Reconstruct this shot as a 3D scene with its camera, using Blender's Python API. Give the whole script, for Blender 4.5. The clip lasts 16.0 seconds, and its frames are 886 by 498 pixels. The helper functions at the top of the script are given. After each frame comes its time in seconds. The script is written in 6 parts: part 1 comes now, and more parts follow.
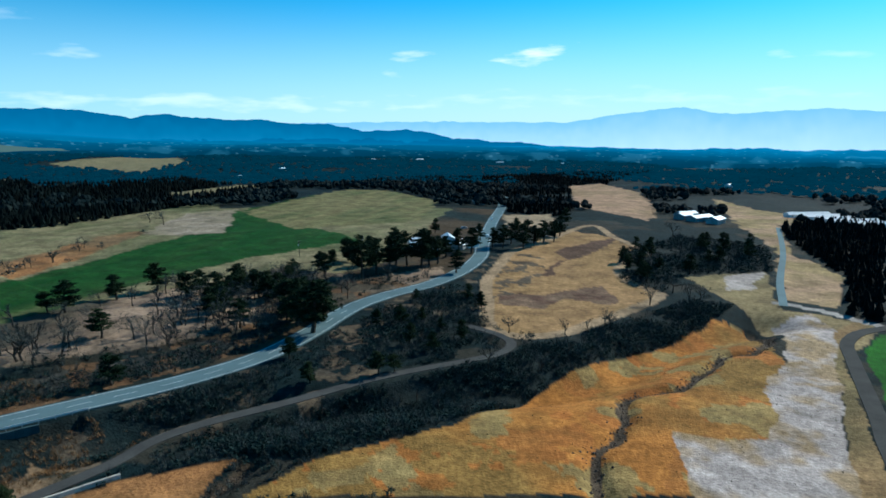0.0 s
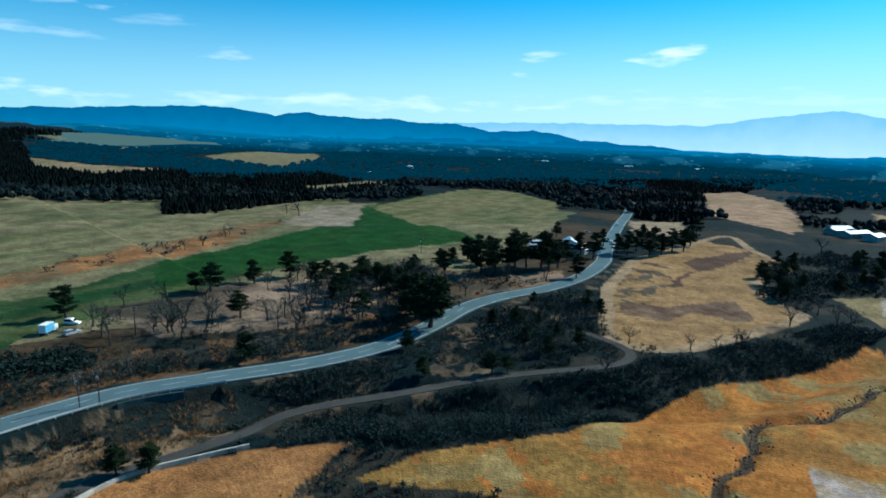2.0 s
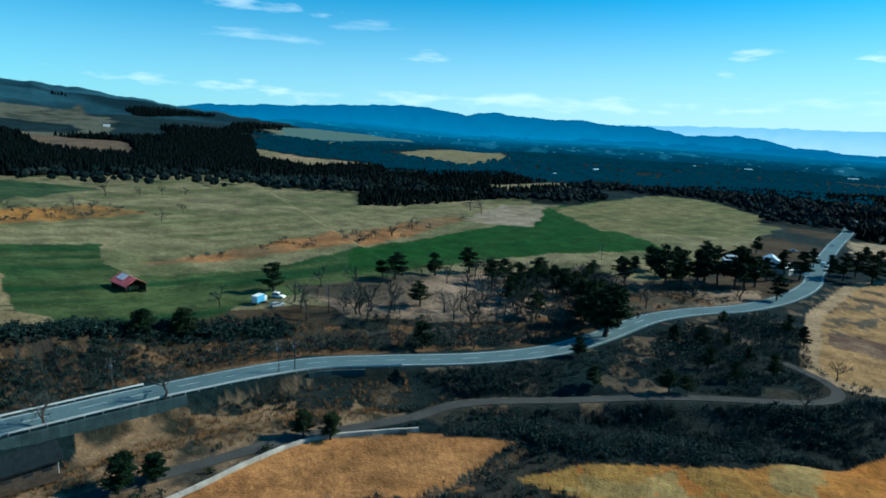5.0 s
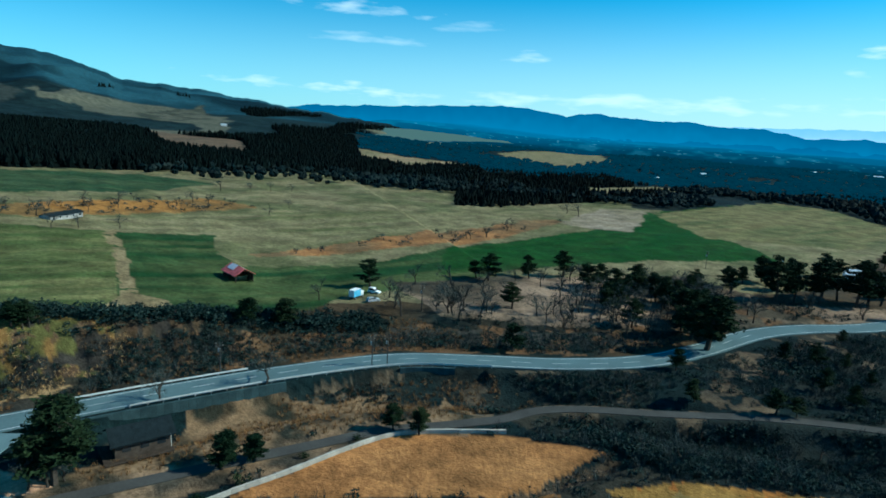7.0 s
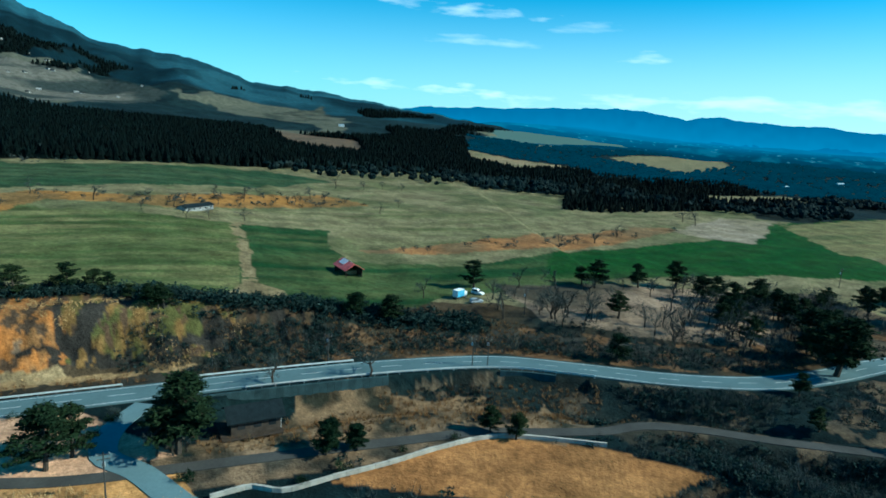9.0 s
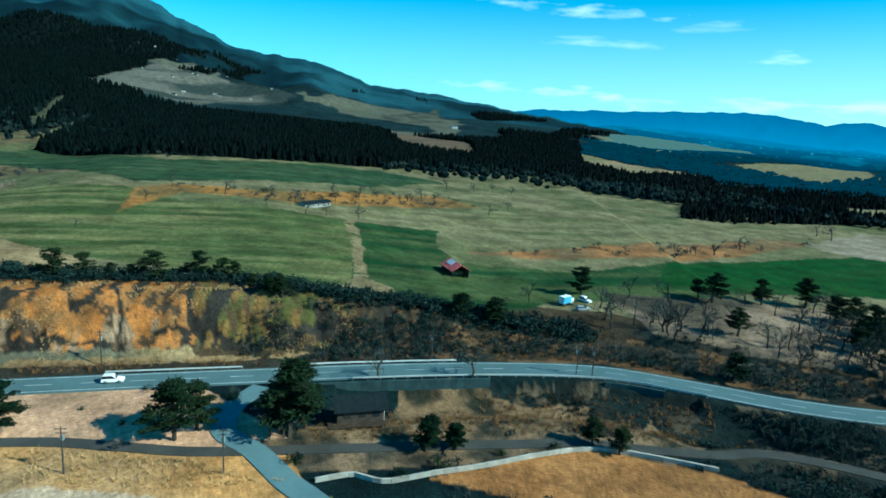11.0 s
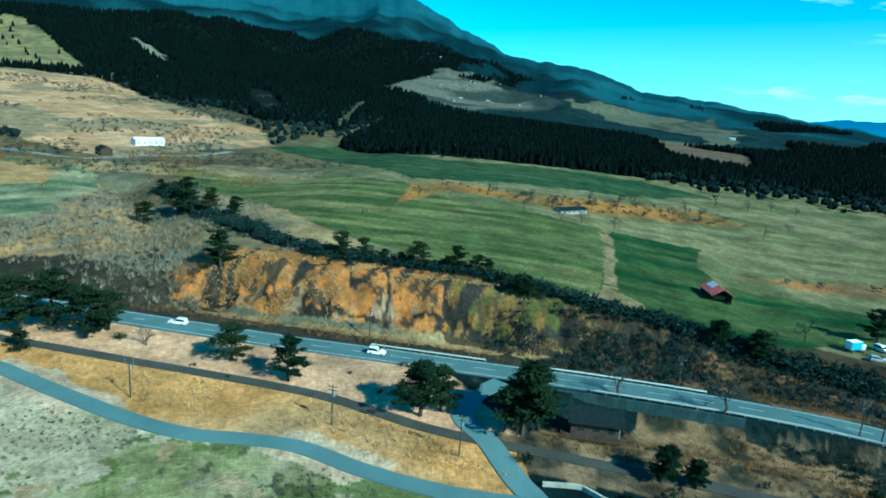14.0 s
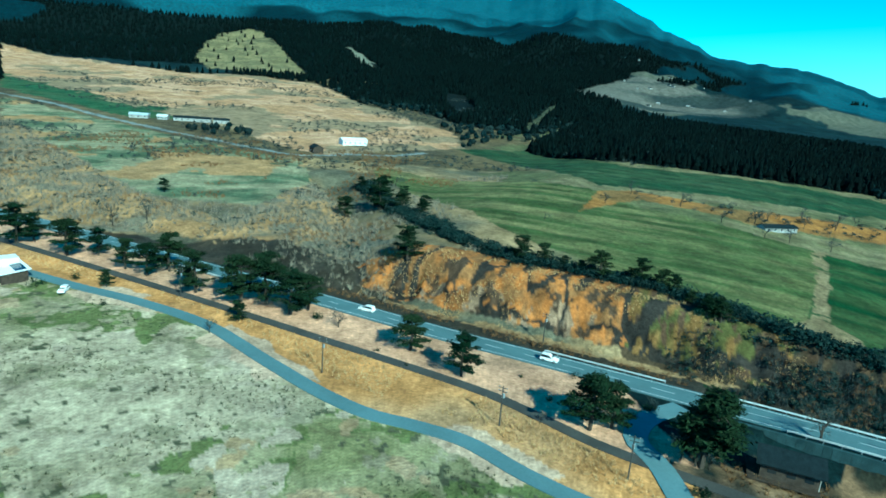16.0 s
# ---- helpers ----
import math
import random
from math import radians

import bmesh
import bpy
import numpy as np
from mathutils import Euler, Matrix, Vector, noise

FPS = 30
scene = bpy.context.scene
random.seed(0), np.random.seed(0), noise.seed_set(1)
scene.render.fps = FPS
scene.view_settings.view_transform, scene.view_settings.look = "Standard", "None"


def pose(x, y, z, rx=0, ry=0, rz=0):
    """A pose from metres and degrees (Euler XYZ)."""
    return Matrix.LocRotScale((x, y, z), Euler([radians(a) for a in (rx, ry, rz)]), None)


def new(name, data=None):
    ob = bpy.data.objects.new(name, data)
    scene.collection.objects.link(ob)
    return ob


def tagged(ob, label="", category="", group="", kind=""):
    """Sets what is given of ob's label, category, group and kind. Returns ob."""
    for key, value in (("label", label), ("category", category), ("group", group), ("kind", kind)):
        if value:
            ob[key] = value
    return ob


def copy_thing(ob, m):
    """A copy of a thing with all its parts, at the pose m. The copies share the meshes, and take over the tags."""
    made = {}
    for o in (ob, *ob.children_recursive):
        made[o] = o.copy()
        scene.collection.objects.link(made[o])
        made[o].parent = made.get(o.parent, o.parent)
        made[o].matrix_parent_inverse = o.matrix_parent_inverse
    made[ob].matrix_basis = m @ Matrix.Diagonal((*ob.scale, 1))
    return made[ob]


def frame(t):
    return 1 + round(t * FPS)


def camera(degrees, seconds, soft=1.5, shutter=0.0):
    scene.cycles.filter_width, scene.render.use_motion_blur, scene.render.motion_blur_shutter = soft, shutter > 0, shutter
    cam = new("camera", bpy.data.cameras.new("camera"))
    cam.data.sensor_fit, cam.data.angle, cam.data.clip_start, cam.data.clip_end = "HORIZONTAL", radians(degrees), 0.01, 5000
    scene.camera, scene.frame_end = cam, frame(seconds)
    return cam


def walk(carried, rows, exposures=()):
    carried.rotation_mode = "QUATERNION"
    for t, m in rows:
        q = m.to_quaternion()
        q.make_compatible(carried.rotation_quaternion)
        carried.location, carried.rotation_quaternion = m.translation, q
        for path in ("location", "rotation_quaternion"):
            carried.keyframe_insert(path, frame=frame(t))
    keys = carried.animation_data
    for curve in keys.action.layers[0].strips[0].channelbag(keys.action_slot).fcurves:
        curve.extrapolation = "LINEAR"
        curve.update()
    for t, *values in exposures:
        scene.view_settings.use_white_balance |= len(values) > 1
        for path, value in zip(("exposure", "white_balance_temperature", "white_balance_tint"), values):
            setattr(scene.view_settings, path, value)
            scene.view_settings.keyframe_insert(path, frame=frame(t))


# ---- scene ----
cam = camera(71.0, 16.0, soft=1.7)
# seconds, yaw, pitch, roll of the hovering camera, 60 m over the road
TURNS = [
    (0, -0.00, -10.60, 0.00),
    (0.5, 2.38, -10.58, 0.15),
    (1, 4.91, -10.57, 0.44),
    (1.5, 7.94, -10.58, 0.74),
    (2, 11.21, -10.64, 1.02),
    (2.5, 13.94, -10.67, 1.25),
    (3, 16.76, -10.75, 1.52),
    (3.5, 19.81, -10.86, 1.71),
    (4, 22.84, -10.94, 1.92),
    (6.5, 34.29, -11.21, 2.57),
    (7, 36.67, -11.32, 2.63),
    (7.5, 39.17, -11.40, 2.75),
    (8, 41.67, -11.47, 2.90),
    (8.5, 44.20, -11.54, 3.03),
    (11, 56.62, -11.95, 3.60),
    (11.5, 60.11, -12.08, 3.74),
    (12, 63.84, -12.21, 3.92),
    (12.5, 67.67, -12.35, 4.11),
    (13, 71.62, -12.53, 4.22),
    (13.5, 75.69, -12.73, 4.38),
    (14, 80.04, -12.98, 4.49),
    (14.5, 84.60, -13.24, 4.54),
    (15, 88.98, -13.48, 4.63),
    (15.5, 93.51, -13.75, 4.67),
    (16, 96.99, -13.91, 4.72),
]
walk(cam, [(t, pose(0, 0, 60, 90 + pitch, 0, yaw) @ pose(0, 0, 0, 0, 0, roll)) for t, yaw, pitch, roll in TURNS],
     exposures=[(0, 0.4, 5300, 0), (4, 0.38, 5250, -5), (7, 0.42, 5180, -10), (11, 0.68, 4930, -22), (13, 0.77, 4650, -30), (16, 0.9, 4480, -34)])

# ---- light ----
SUN_YAW, SUN_UP = 50.0, 34.0
world = bpy.data.worlds.new("sky")
scene.world = world
world.use_nodes = True
wn, wl = world.node_tree.nodes, world.node_tree.links
sky = wn.new("ShaderNodeTexSky")
sky.sky_type, sky.sun_disc = "NISHITA", False
sky.sun_elevation, sky.sun_rotation = radians(SUN_UP), radians(SUN_YAW)
sky.altitude, sky.air_density, sky.dust_density, sky.ozone_density = 600, 1.0, 0.3, 4.0


def sky_node(kind, operation=None, **inputs):
    nd = wn.new(kind)
    if operation:
        nd.operation = operation
    for key, value in inputs.items():
        slot = nd.inputs[int(key[1:])]
        if hasattr(value, "links"):
            wl.new(value, slot)
        else:
            slot.default_value = value
    return nd.outputs[0]


def ahead_of(bearing, up):
    a, e = radians(bearing), radians(up)
    return Vector((-math.sin(a) * math.cos(e), math.cos(a) * math.cos(e), math.sin(e)))


sky_way = wn.new("ShaderNodeTexCoord").outputs["Generated"]
wisp = sky_node("ShaderNodeTexNoise", i0=sky_node("ShaderNodeVectorMath", "MULTIPLY", i0=sky_way, i1=(1, 1, 5)), i2=18.0, i3=6.0)
# clouds: bearing, elevation, half width, half height (degrees), slant, whiteness
CLOUDS = [(30.8, 6.0, 2.2, 0.55, 0, 0.5), (3.1, 6.8, 2.4, 0.6, 8, 0.75), (4.6, 5.1, 0.9, 0.5, 0, 0.5), (-8.0, 6.45, 3.4, 0.9, 8, 0.95), (-28.1, 6.4, 1.6, 0.55, 10, 0.6), (-32.0, 5.9, 3.5, 0.35, -5, 0.3),
          (45.9, 9.55, 9.0, 0.6, -2, 0.5), (44.6, 7.1, 5.5, 0.45, -2, 0.3), (44.2, 2.7, 5.2, 0.6, -3, 0.85), (35.3, 8.4, 4.0, 0.6, 3, 0.25), (22.0, 2.5, 20.0, 0.75, 0, 0.55), (52.0, 2.9, 7.0, 0.5, -3, 0.6), (-14.0, 3.0, 22.0, 0.8, 0, 0.35)]
veil = None
for bearing, up, wide, tall, slant, white in CLOUDS:
    c = ahead_of(bearing, up)
    side = Vector((-math.cos(radians(bearing)), -math.sin(radians(bearing)), 0))
    over = c.cross(side)
    if over.z < 0:
        over = -over
    s, k = math.sin(radians(slant)), math.cos(radians(slant))
    side, over = side * k - over * s, over * k + side * s
    off = sky_node("ShaderNodeVectorMath", "SUBTRACT", i0=sky_way, i1=c)
    gu = wn.new("ShaderNodeVectorMath")
    gv = wn.new("ShaderNodeVectorMath")
    for g, axis, half in ((gu, side, wide), (gv, over, tall)):
        g.operation = "DOT_PRODUCT"
        wl.new(off, g.inputs[0])
        g.inputs[1].default_value = axis / math.radians(half)
    uu = sky_node("ShaderNodeMath", "POWER", i0=sky_node("ShaderNodeMath", "ABSOLUTE", i0=gu.outputs["Value"]), i1=2.0)
    vv = sky_node("ShaderNodeMath", "POWER", i0=sky_node("ShaderNodeMath", "ABSOLUTE", i0=gv.outputs["Value"]), i1=2.0)
    rr2 = sky_node("ShaderNodeMath", "ADD", i0=uu, i1=vv)
    body = sky_node("ShaderNodeMath", "SUBTRACT", i0=sky_node("ShaderNodeMath", "MULTIPLY", i0=wisp, i1=4.6), i1=sky_node("ShaderNodeMath", "MULTIPLY", i0=rr2, i1=0.75))
    mask = wn.new("ShaderNodeMapRange")
    mask.inputs["From Min"].default_value, mask.inputs["From Max"].default_value, mask.inputs["To Max"].default_value = 1.75, 3.1, white
    wl.new(body, mask.inputs["Value"])
    veil = mask.outputs[0] if veil is None else sky_node("ShaderNodeMath", "MAXIMUM", i0=veil, i1=mask.outputs[0])
tinted = wn.new("ShaderNodeMix")
tinted.data_type, tinted.blend_type = "RGBA", "MULTIPLY"
tinted.inputs["Factor"].default_value = 1.0
tinted.inputs["B"].default_value = (0.26, 1.04, 1.18, 1)
wl.new(sky.outputs[0], tinted.inputs["A"])
# thin white haze low over the horizon
low = wn.new("ShaderNodeSeparateXYZ")
wl.new(sky_way, low.inputs[0])
haze = wn.new("ShaderNodeMapRange")
haze.interpolation_type = "SMOOTHSTEP"
haze.inputs["From Min"].default_value, haze.inputs["From Max"].default_value, haze.inputs["To Min"].default_value, haze.inputs["To Max"].default_value = -0.02, 0.22, 0.92, 0.0
wl.new(low.outputs["Z"], haze.inputs["Value"])
hazed = wn.new("ShaderNodeMix")
hazed.data_type = "RGBA"
hazed.inputs["B"].default_value = (7.4, 8.7, 9.2, 1)
sunward = wn.new("ShaderNodeVectorMath")
sunward.operation = "DOT_PRODUCT"
sunward.inputs[1].default_value = (math.sin(radians(SUN_YAW)), math.cos(radians(SUN_YAW)), 0)
wl.new(sky_way, sunward.inputs[0])
scattered = wn.new("ShaderNodeMapRange")
scattered.inputs["From Min"].default_value, scattered.inputs["From Max"].default_value, scattered.inputs["To Min"].default_value, scattered.inputs["To Max"].default_value = -0.6, 0.75, 0.4, 1.0
wl.new(sunward.outputs["Value"], scattered.inputs["Value"])
wl.new(sky_node("ShaderNodeMath", "MULTIPLY", i0=haze.outputs[0], i1=scattered.outputs[0]), hazed.inputs["Factor"])
wl.new(tinted.outputs["Result"], hazed.inputs["A"])
clouded = wn.new("ShaderNodeMix")
clouded.data_type = "RGBA"
clouded.inputs["B"].default_value = (10, 10.5, 10.5, 1)
wl.new(veil, clouded.inputs["Factor"])
wl.new(hazed.outputs["Result"], clouded.inputs["A"])
wl.new(clouded.outputs["Result"], wn["Background"].inputs["Color"])
wn["Background"].inputs["Strength"].default_value = 0.081
sun_data = bpy.data.lights.new("sun", "SUN")
sun_data.energy, sun_data.angle, sun_data.color = 5.0, radians(0.5), (1.0, 0.86, 0.68)
sun = new("sun", sun_data)
sun_way = Vector((math.sin(radians(SUN_YAW)) * math.cos(radians(SUN_UP)), math.cos(radians(SUN_YAW)) * math.cos(radians(SUN_UP)), math.sin(radians(SUN_UP))))
sun.matrix_world = Matrix.Translation((0, 0, 300)) @ sun_way.to_track_quat("Z", "Y").to_matrix().to_4x4()

# ---- materials ----
def material(name, colour, rough=0.9, spec=0.04, vary=0.25, cell=3.0, fine=0.3, bump=0.3, attribute="", metal=0.0, island=False, tint=None, stretch=None, grit=()):
    """A surface whose colour varies at two scales, with fine relief. attribute: a colour layer in place of colour."""
    mat = bpy.data.materials.new(name)
    mat.use_nodes = True
    n, l = mat.node_tree.nodes, mat.node_tree.links
    b = n["Principled BSDF"]
    b.inputs["Roughness"].default_value, b.inputs["Metallic"].default_value = rough, metal
    b.inputs["Specular IOR Level"].default_value = max(spec, 0.5 if rough < 0.65 else 0.0)
    pos = n.new("ShaderNodeNewGeometry").outputs["Position"]
    if stretch:
        mp = n.new("ShaderNodeMapping")
        mp.inputs["Scale"].default_value, mp.inputs["Rotation"].default_value = stretch[:3], (0, 0, radians(stretch[3]))
        l.new(pos, mp.inputs["Vector"])
        pos = mp.outputs[0]
    value = None
    for k, (scale, amount) in enumerate(((1 / cell, vary), *grit, (1 / fine, vary * 0.55))):
        tex = n.new("ShaderNodeTexNoise")
        tex.inputs["Scale"].default_value, tex.inputs["Detail"].default_value = scale, 4
        l.new(pos, tex.inputs["Vector"])
        ramp = n.new("ShaderNodeMapRange")
        ramp.inputs["From Min"].default_value, ramp.inputs["From Max"].default_value = 0.3, 0.7
        ramp.inputs["To Min"].default_value, ramp.inputs["To Max"].default_value = 1 - amount, 1 + amount
        l.new(tex.outputs["Fac"], ramp.inputs["Value"])
        if value is None:
            value = ramp.outputs[0]
        else:
            mul = n.new("ShaderNodeMath")
            mul.operation = "MULTIPLY"
            l.new(value, mul.inputs[0]), l.new(ramp.outputs[0], mul.inputs[1])
            value = mul.outputs[0]
        fine_out = tex.outputs["Fac"]
    info = n.new("ShaderNodeNewGeometry").outputs["Random Per Island"] if island else n.new("ShaderNodeObjectInfo").outputs["Random"]
    ramp = n.new("ShaderNodeMapRange")
    ramp.inputs["To Min"].default_value, ramp.inputs["To Max"].default_value = (0.7, 1.3) if island else (0.85, 1.15)
    if attribute:
        ramp.inputs["To Min"].default_value = ramp.inputs["To Max"].default_value = 1
    l.new(info, ramp.inputs["Value"])
    mul = n.new("ShaderNodeMath")
    mul.operation = "MULTIPLY"
    l.new(value, mul.inputs[0]), l.new(ramp.outputs[0], mul.inputs[1])
    mix = n.new("ShaderNodeVectorMath")
    mix.operation = "SCALE"
    if attribute:
        at = n.new("ShaderNodeAttribute")
        at.attribute_name = attribute
        source = at.outputs["Color"]
    else:
        rgb = n.new("ShaderNodeRGB")
        rgb.outputs[0].default_value = (*colour, 1)
        source = rgb.outputs[0]
    if tint:
        mixer = n.new("ShaderNodeMix")
        mixer.data_type = "RGBA"
        l.new(info, mixer.inputs["Factor"])
        l.new(source, mixer.inputs["A"])
        mixer.inputs["B"].default_value = (*tint, 1)
        source = mixer.outputs["Result"]
    l.new(source, mix.inputs[0]), l.new(mul.outputs[0], mix.inputs["Scale"])
    l.new(mix.outputs[0], b.inputs["Base Color"])
    if bump:
        bp = n.new("ShaderNodeBump")
        bp.inputs["Strength"].default_value, bp.inputs["Distance"].default_value = bump, fine * 0.6
        l.new(fine_out, bp.inputs["Height"]), l.new(bp.outputs[0], b.inputs["Normal"])
    return mat


GROUND = material("ground_cover", (0.2, 0.2, 0.1), vary=0.34, cell=11.0, fine=0.55, bump=0.8, attribute="cover", grit=((0.4, 0.22), (0.9, 0.24)))
ASPHALT = material("asphalt", (0.105, 0.16, 0.175), rough=0.72, vary=0.12, cell=9.0, fine=0.5, bump=0.1)
OLD_ASPHALT = material("old_asphalt", (0.05, 0.05, 0.047), vary=0.2, cell=6.0, fine=0.4, bump=0.1)
WHITE_PAINT = material("road_paint", (0.45, 0.48, 0.48), rough=0.6, vary=0.15, cell=2.0, fine=0.2, bump=0)
# retaining walls: the deep shade under the road is put into this colour
CONCRETE = material("concrete", (0.034, 0.058, 0.064), vary=0.22, cell=2.5, fine=0.3, bump=0.2)
NEEDLES = material("pine_needles", (0.008, 0.020, 0.010), vary=0.3, cell=1.2, fine=0.3, bump=0, tint=(0.016, 0.026, 0.011))
CEDAR = material("cedar_crowns", (0.0016, 0.0042, 0.0040), vary=0.3, cell=30.0, fine=4.0, bump=0, island=True)
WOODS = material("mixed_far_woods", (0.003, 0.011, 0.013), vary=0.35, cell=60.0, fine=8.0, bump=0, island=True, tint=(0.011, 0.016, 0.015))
BARK = material("bark", (0.05, 0.042, 0.034), vary=0.3, cell=0.5, fine=0.1, bump=0.4)
TWIGS = material("bare_twigs", (0.018, 0.027, 0.027), vary=0.3, cell=2.0, fine=0.3, bump=0, island=True, tint=(0.06, 0.07, 0.065))
PALE_TWIGS = material("pale_twigs", (0.10, 0.105, 0.095), vary=0.3, cell=3.0, fine=0.4, bump=0, island=True, tint=(0.26, 0.21, 0.145))


# ---- plan ----
ROAD = [(-222, -262), (-199, -173), (-174, -92), (-154, -30), (-143, 5), (-132, 38), (-124, 62), (-112, 92), (-99, 115), (-83, 129),
        (-65, 143), (-50, 160), (-41, 180), (-32, 208), (-20, 228), (-5, 246), (9, 274), (19, 310), (23, 349), (36, 445), (52, 545), (70, 700), (110, 980)]
CYCLE = [(-190, -215), (-168, -140), (-146, -72), (-133, -35), (-121, -5), (-113, 8), (-105, 20), (-96, 40), (-86, 63), (-81, 74), (-76, 85), (-69, 94), (-61, 105), (-57, 114),
         (-49, 122), (-36, 131), (-16, 146), (6, 158), (16, 165), (20, 173), (17, 181), (8, 190)]
LANE = [(-168, -190), (-155, -146), (-148, -120), (-143, -96), (-135, -73), (-121, -52), (-111, -37), (-105, -25), (-103, -15), (-100, -5), (-93, 5), (-88, 14), (-84, 24), (-82, 33)]
LINK = [(-126, 38), (-119, 30), (-110, 26), (-101, 29), (-89, 31), (-82, 33), (-66, 36), (-40, 38)]


def curve(pts, step=2.0):
    """Even points along a smooth line through pts."""
    p = np.array([2 * np.array(pts[0]) - pts[1], *pts, 2 * np.array(pts[-1]) - pts[-2]], float)
    out = []
    for a, b, c, d in zip(p, p[1:], p[2:], p[3:]):
        n = max(2, int(np.hypot(*(c - b)) / step))
        t = np.linspace(0, 1, n, endpoint=False)[:, None]
        out.append(0.5 * (2 * b + (c - a) * t + (2 * a - 5 * b + 4 * c - d) * t**2 + (3 * b - a - 3 * c + d) * t**3))
    return np.concatenate(out + [p[-2:-1]])


def hash2(i, j, seed):
    h = (i.astype(np.int64) * 374761393 + j.astype(np.int64) * 668265263 + seed * 974711) & 0x7FFFFFFF
    h = ((h ^ (h >> 13)) * 1274126177) & 0x7FFFFFFF
    return ((h ^ (h >> 16)) & 0xFFFF) / 65535.0


def vnoise(x, y, seed=0):
    """Smooth value noise, 0 to 1, with cells 1 wide."""
    i, j = np.floor(x), np.floor(y)
    u, v = x - i, y - j
    u, v = u * u * (3 - 2 * u), v * v * (3 - 2 * v)
    a, b, c, d = hash2(i, j, seed), hash2(i + 1, j, seed), hash2(i, j + 1, seed), hash2(i + 1, j + 1, seed)
    return (a * (1 - u) + b * u) * (1 - v) + (c * (1 - u) + d * u) * v


def fbm(x, y, cell, octaves=4, seed=0):
    s, a, tot = 0.0, 1.0, 0.0
    for k in range(octaves):
        s, tot = s + a * vnoise(x / cell * 2**k + 17.3 * k, y / cell * 2**k - 9.1 * k, seed + k), tot + a
        a *= 0.5
    return s / tot


def smooth(a, b, v):
    t = np.clip((v - a) / (b - a), 0, 1)
    return t * t * (3 - 2 * t)


def line_distance(x, y, line):
    """Distance to a line, positive to its left, and the y of the nearest point on it."""
    best, side, at = np.full(x.shape, 1e12), np.ones(x.shape), np.zeros(x.shape)
    for a, b in zip(line[:-1], line[1:]):
        e = b - a
        t = np.clip(((x - a[0]) * e[0] + (y - a[1]) * e[1]) / (e @ e), 0, 1)
        px_, py_ = a[0] + t * e[0], a[1] + t * e[1]
        d = (x - px_) ** 2 + (y - py_) ** 2
        m = d < best
        best = np.where(m, d, best)
        side = np.where(m, np.sign(e[0] * (y - a[1]) - e[1] * (x - a[0])), side)
        at = np.where(m, py_, at)
    return np.sqrt(best) * side, at


ROAD_LINE, CYCLE_LINE, LANE_LINE, LINK_LINE = curve(ROAD, 10), curve(CYCLE, 6), curve(LANE, 6), curve(LINK, 5)
GULLY_LINE = curve([(-112, 58), (-104, 80), (-91, 102), (-75, 116), (-50, 125), (-22, 133), (10, 142), (40, 152), (70, 180), (110, 205)], 12)
DITCH_LINE = curve([(26, 88), (27, 97), (29, 110), (34, 116), (39, 125), (43, 138), (49, 143), (58, 145), (64, 151), (74, 162), (83, 171), (90, 172), (102, 186), (105, 204)], 6)
RIM_LINE = curve([(39, 186), (24, 180), (15, 190), (16, 215), (18, 252), (26, 285), (37, 324), (57, 352), (85, 405), (106, 430), (106, 384), (108, 327), (84, 290), (80, 258), (86, 238), (63, 210), (39, 186)], 8)
TRACK = [(240, 440), (206, 372), (182, 326), (160, 287), (144, 258), (131, 232), (126, 222)]
TRACK_LINE = curve(TRACK, 8)
CROP_ROAD = [(180, 214), (160, 202), (146, 196), (133, 190), (122, 179), (114, 164), (104, 144), (95, 126), (89, 115), (78, 92), (66, 66)]
CROP_LINE = curve(CROP_ROAD, 8)
FIELD_PATH = [(126, 226), (134, 220), (141, 209), (146, 198)]
PATH_LINE = curve(FIELD_PATH, 6)
HILL_ROAD_LINE = curve([(-600, -620), (-556, -514), (-515, -409), (-472, -321), (-445, -252), (-415, -189), (-403, -150), (-430, -128), (-449, -95), (-480, -80)], 20)
HEDGE_LINE = curve([(-330, -88), (-290, -66), (-240, -42), (-205, -22), (-186, -2), (-180, 16), (-172, 40), (-158, 58), (-148, 80), (-138, 98), (-128, 114), (-118, 128)], 0.35)
CRACK_LINE = curve([(-46, 80), (-41, 91), (-37, 100), (-35, 105)], 8)
RAVINE_LINE = curve([(-165, -40), (-190, -52), (-225, -62), (-270, -75), (-330, -105)], 15)

# skyline of the volcano and of the far hills: bearing to the left of +y and elevation, degrees
VOLCANO = [(40, -0.5), (46, 0.3), (52.6, 1.2), (58, 1.9), (62, 2.3), (64.5, 2.6), (66.5, 3.3), (68.7, 4.0), (71.5, 4.3), (74, 4.5), (76, 4.9), (78.5, 6.1), (80.4, 6.9), (83, 8.2), (85.5, 9.2), (88, 9.4), (90.5, 9.0), (93.1, 8.3),
           (96, 8.6), (100, 8.8), (106, 8.6), (114, 8.8), (124, 7.5), (134, 6.0), (150, 3.0), (165, 0.0)]


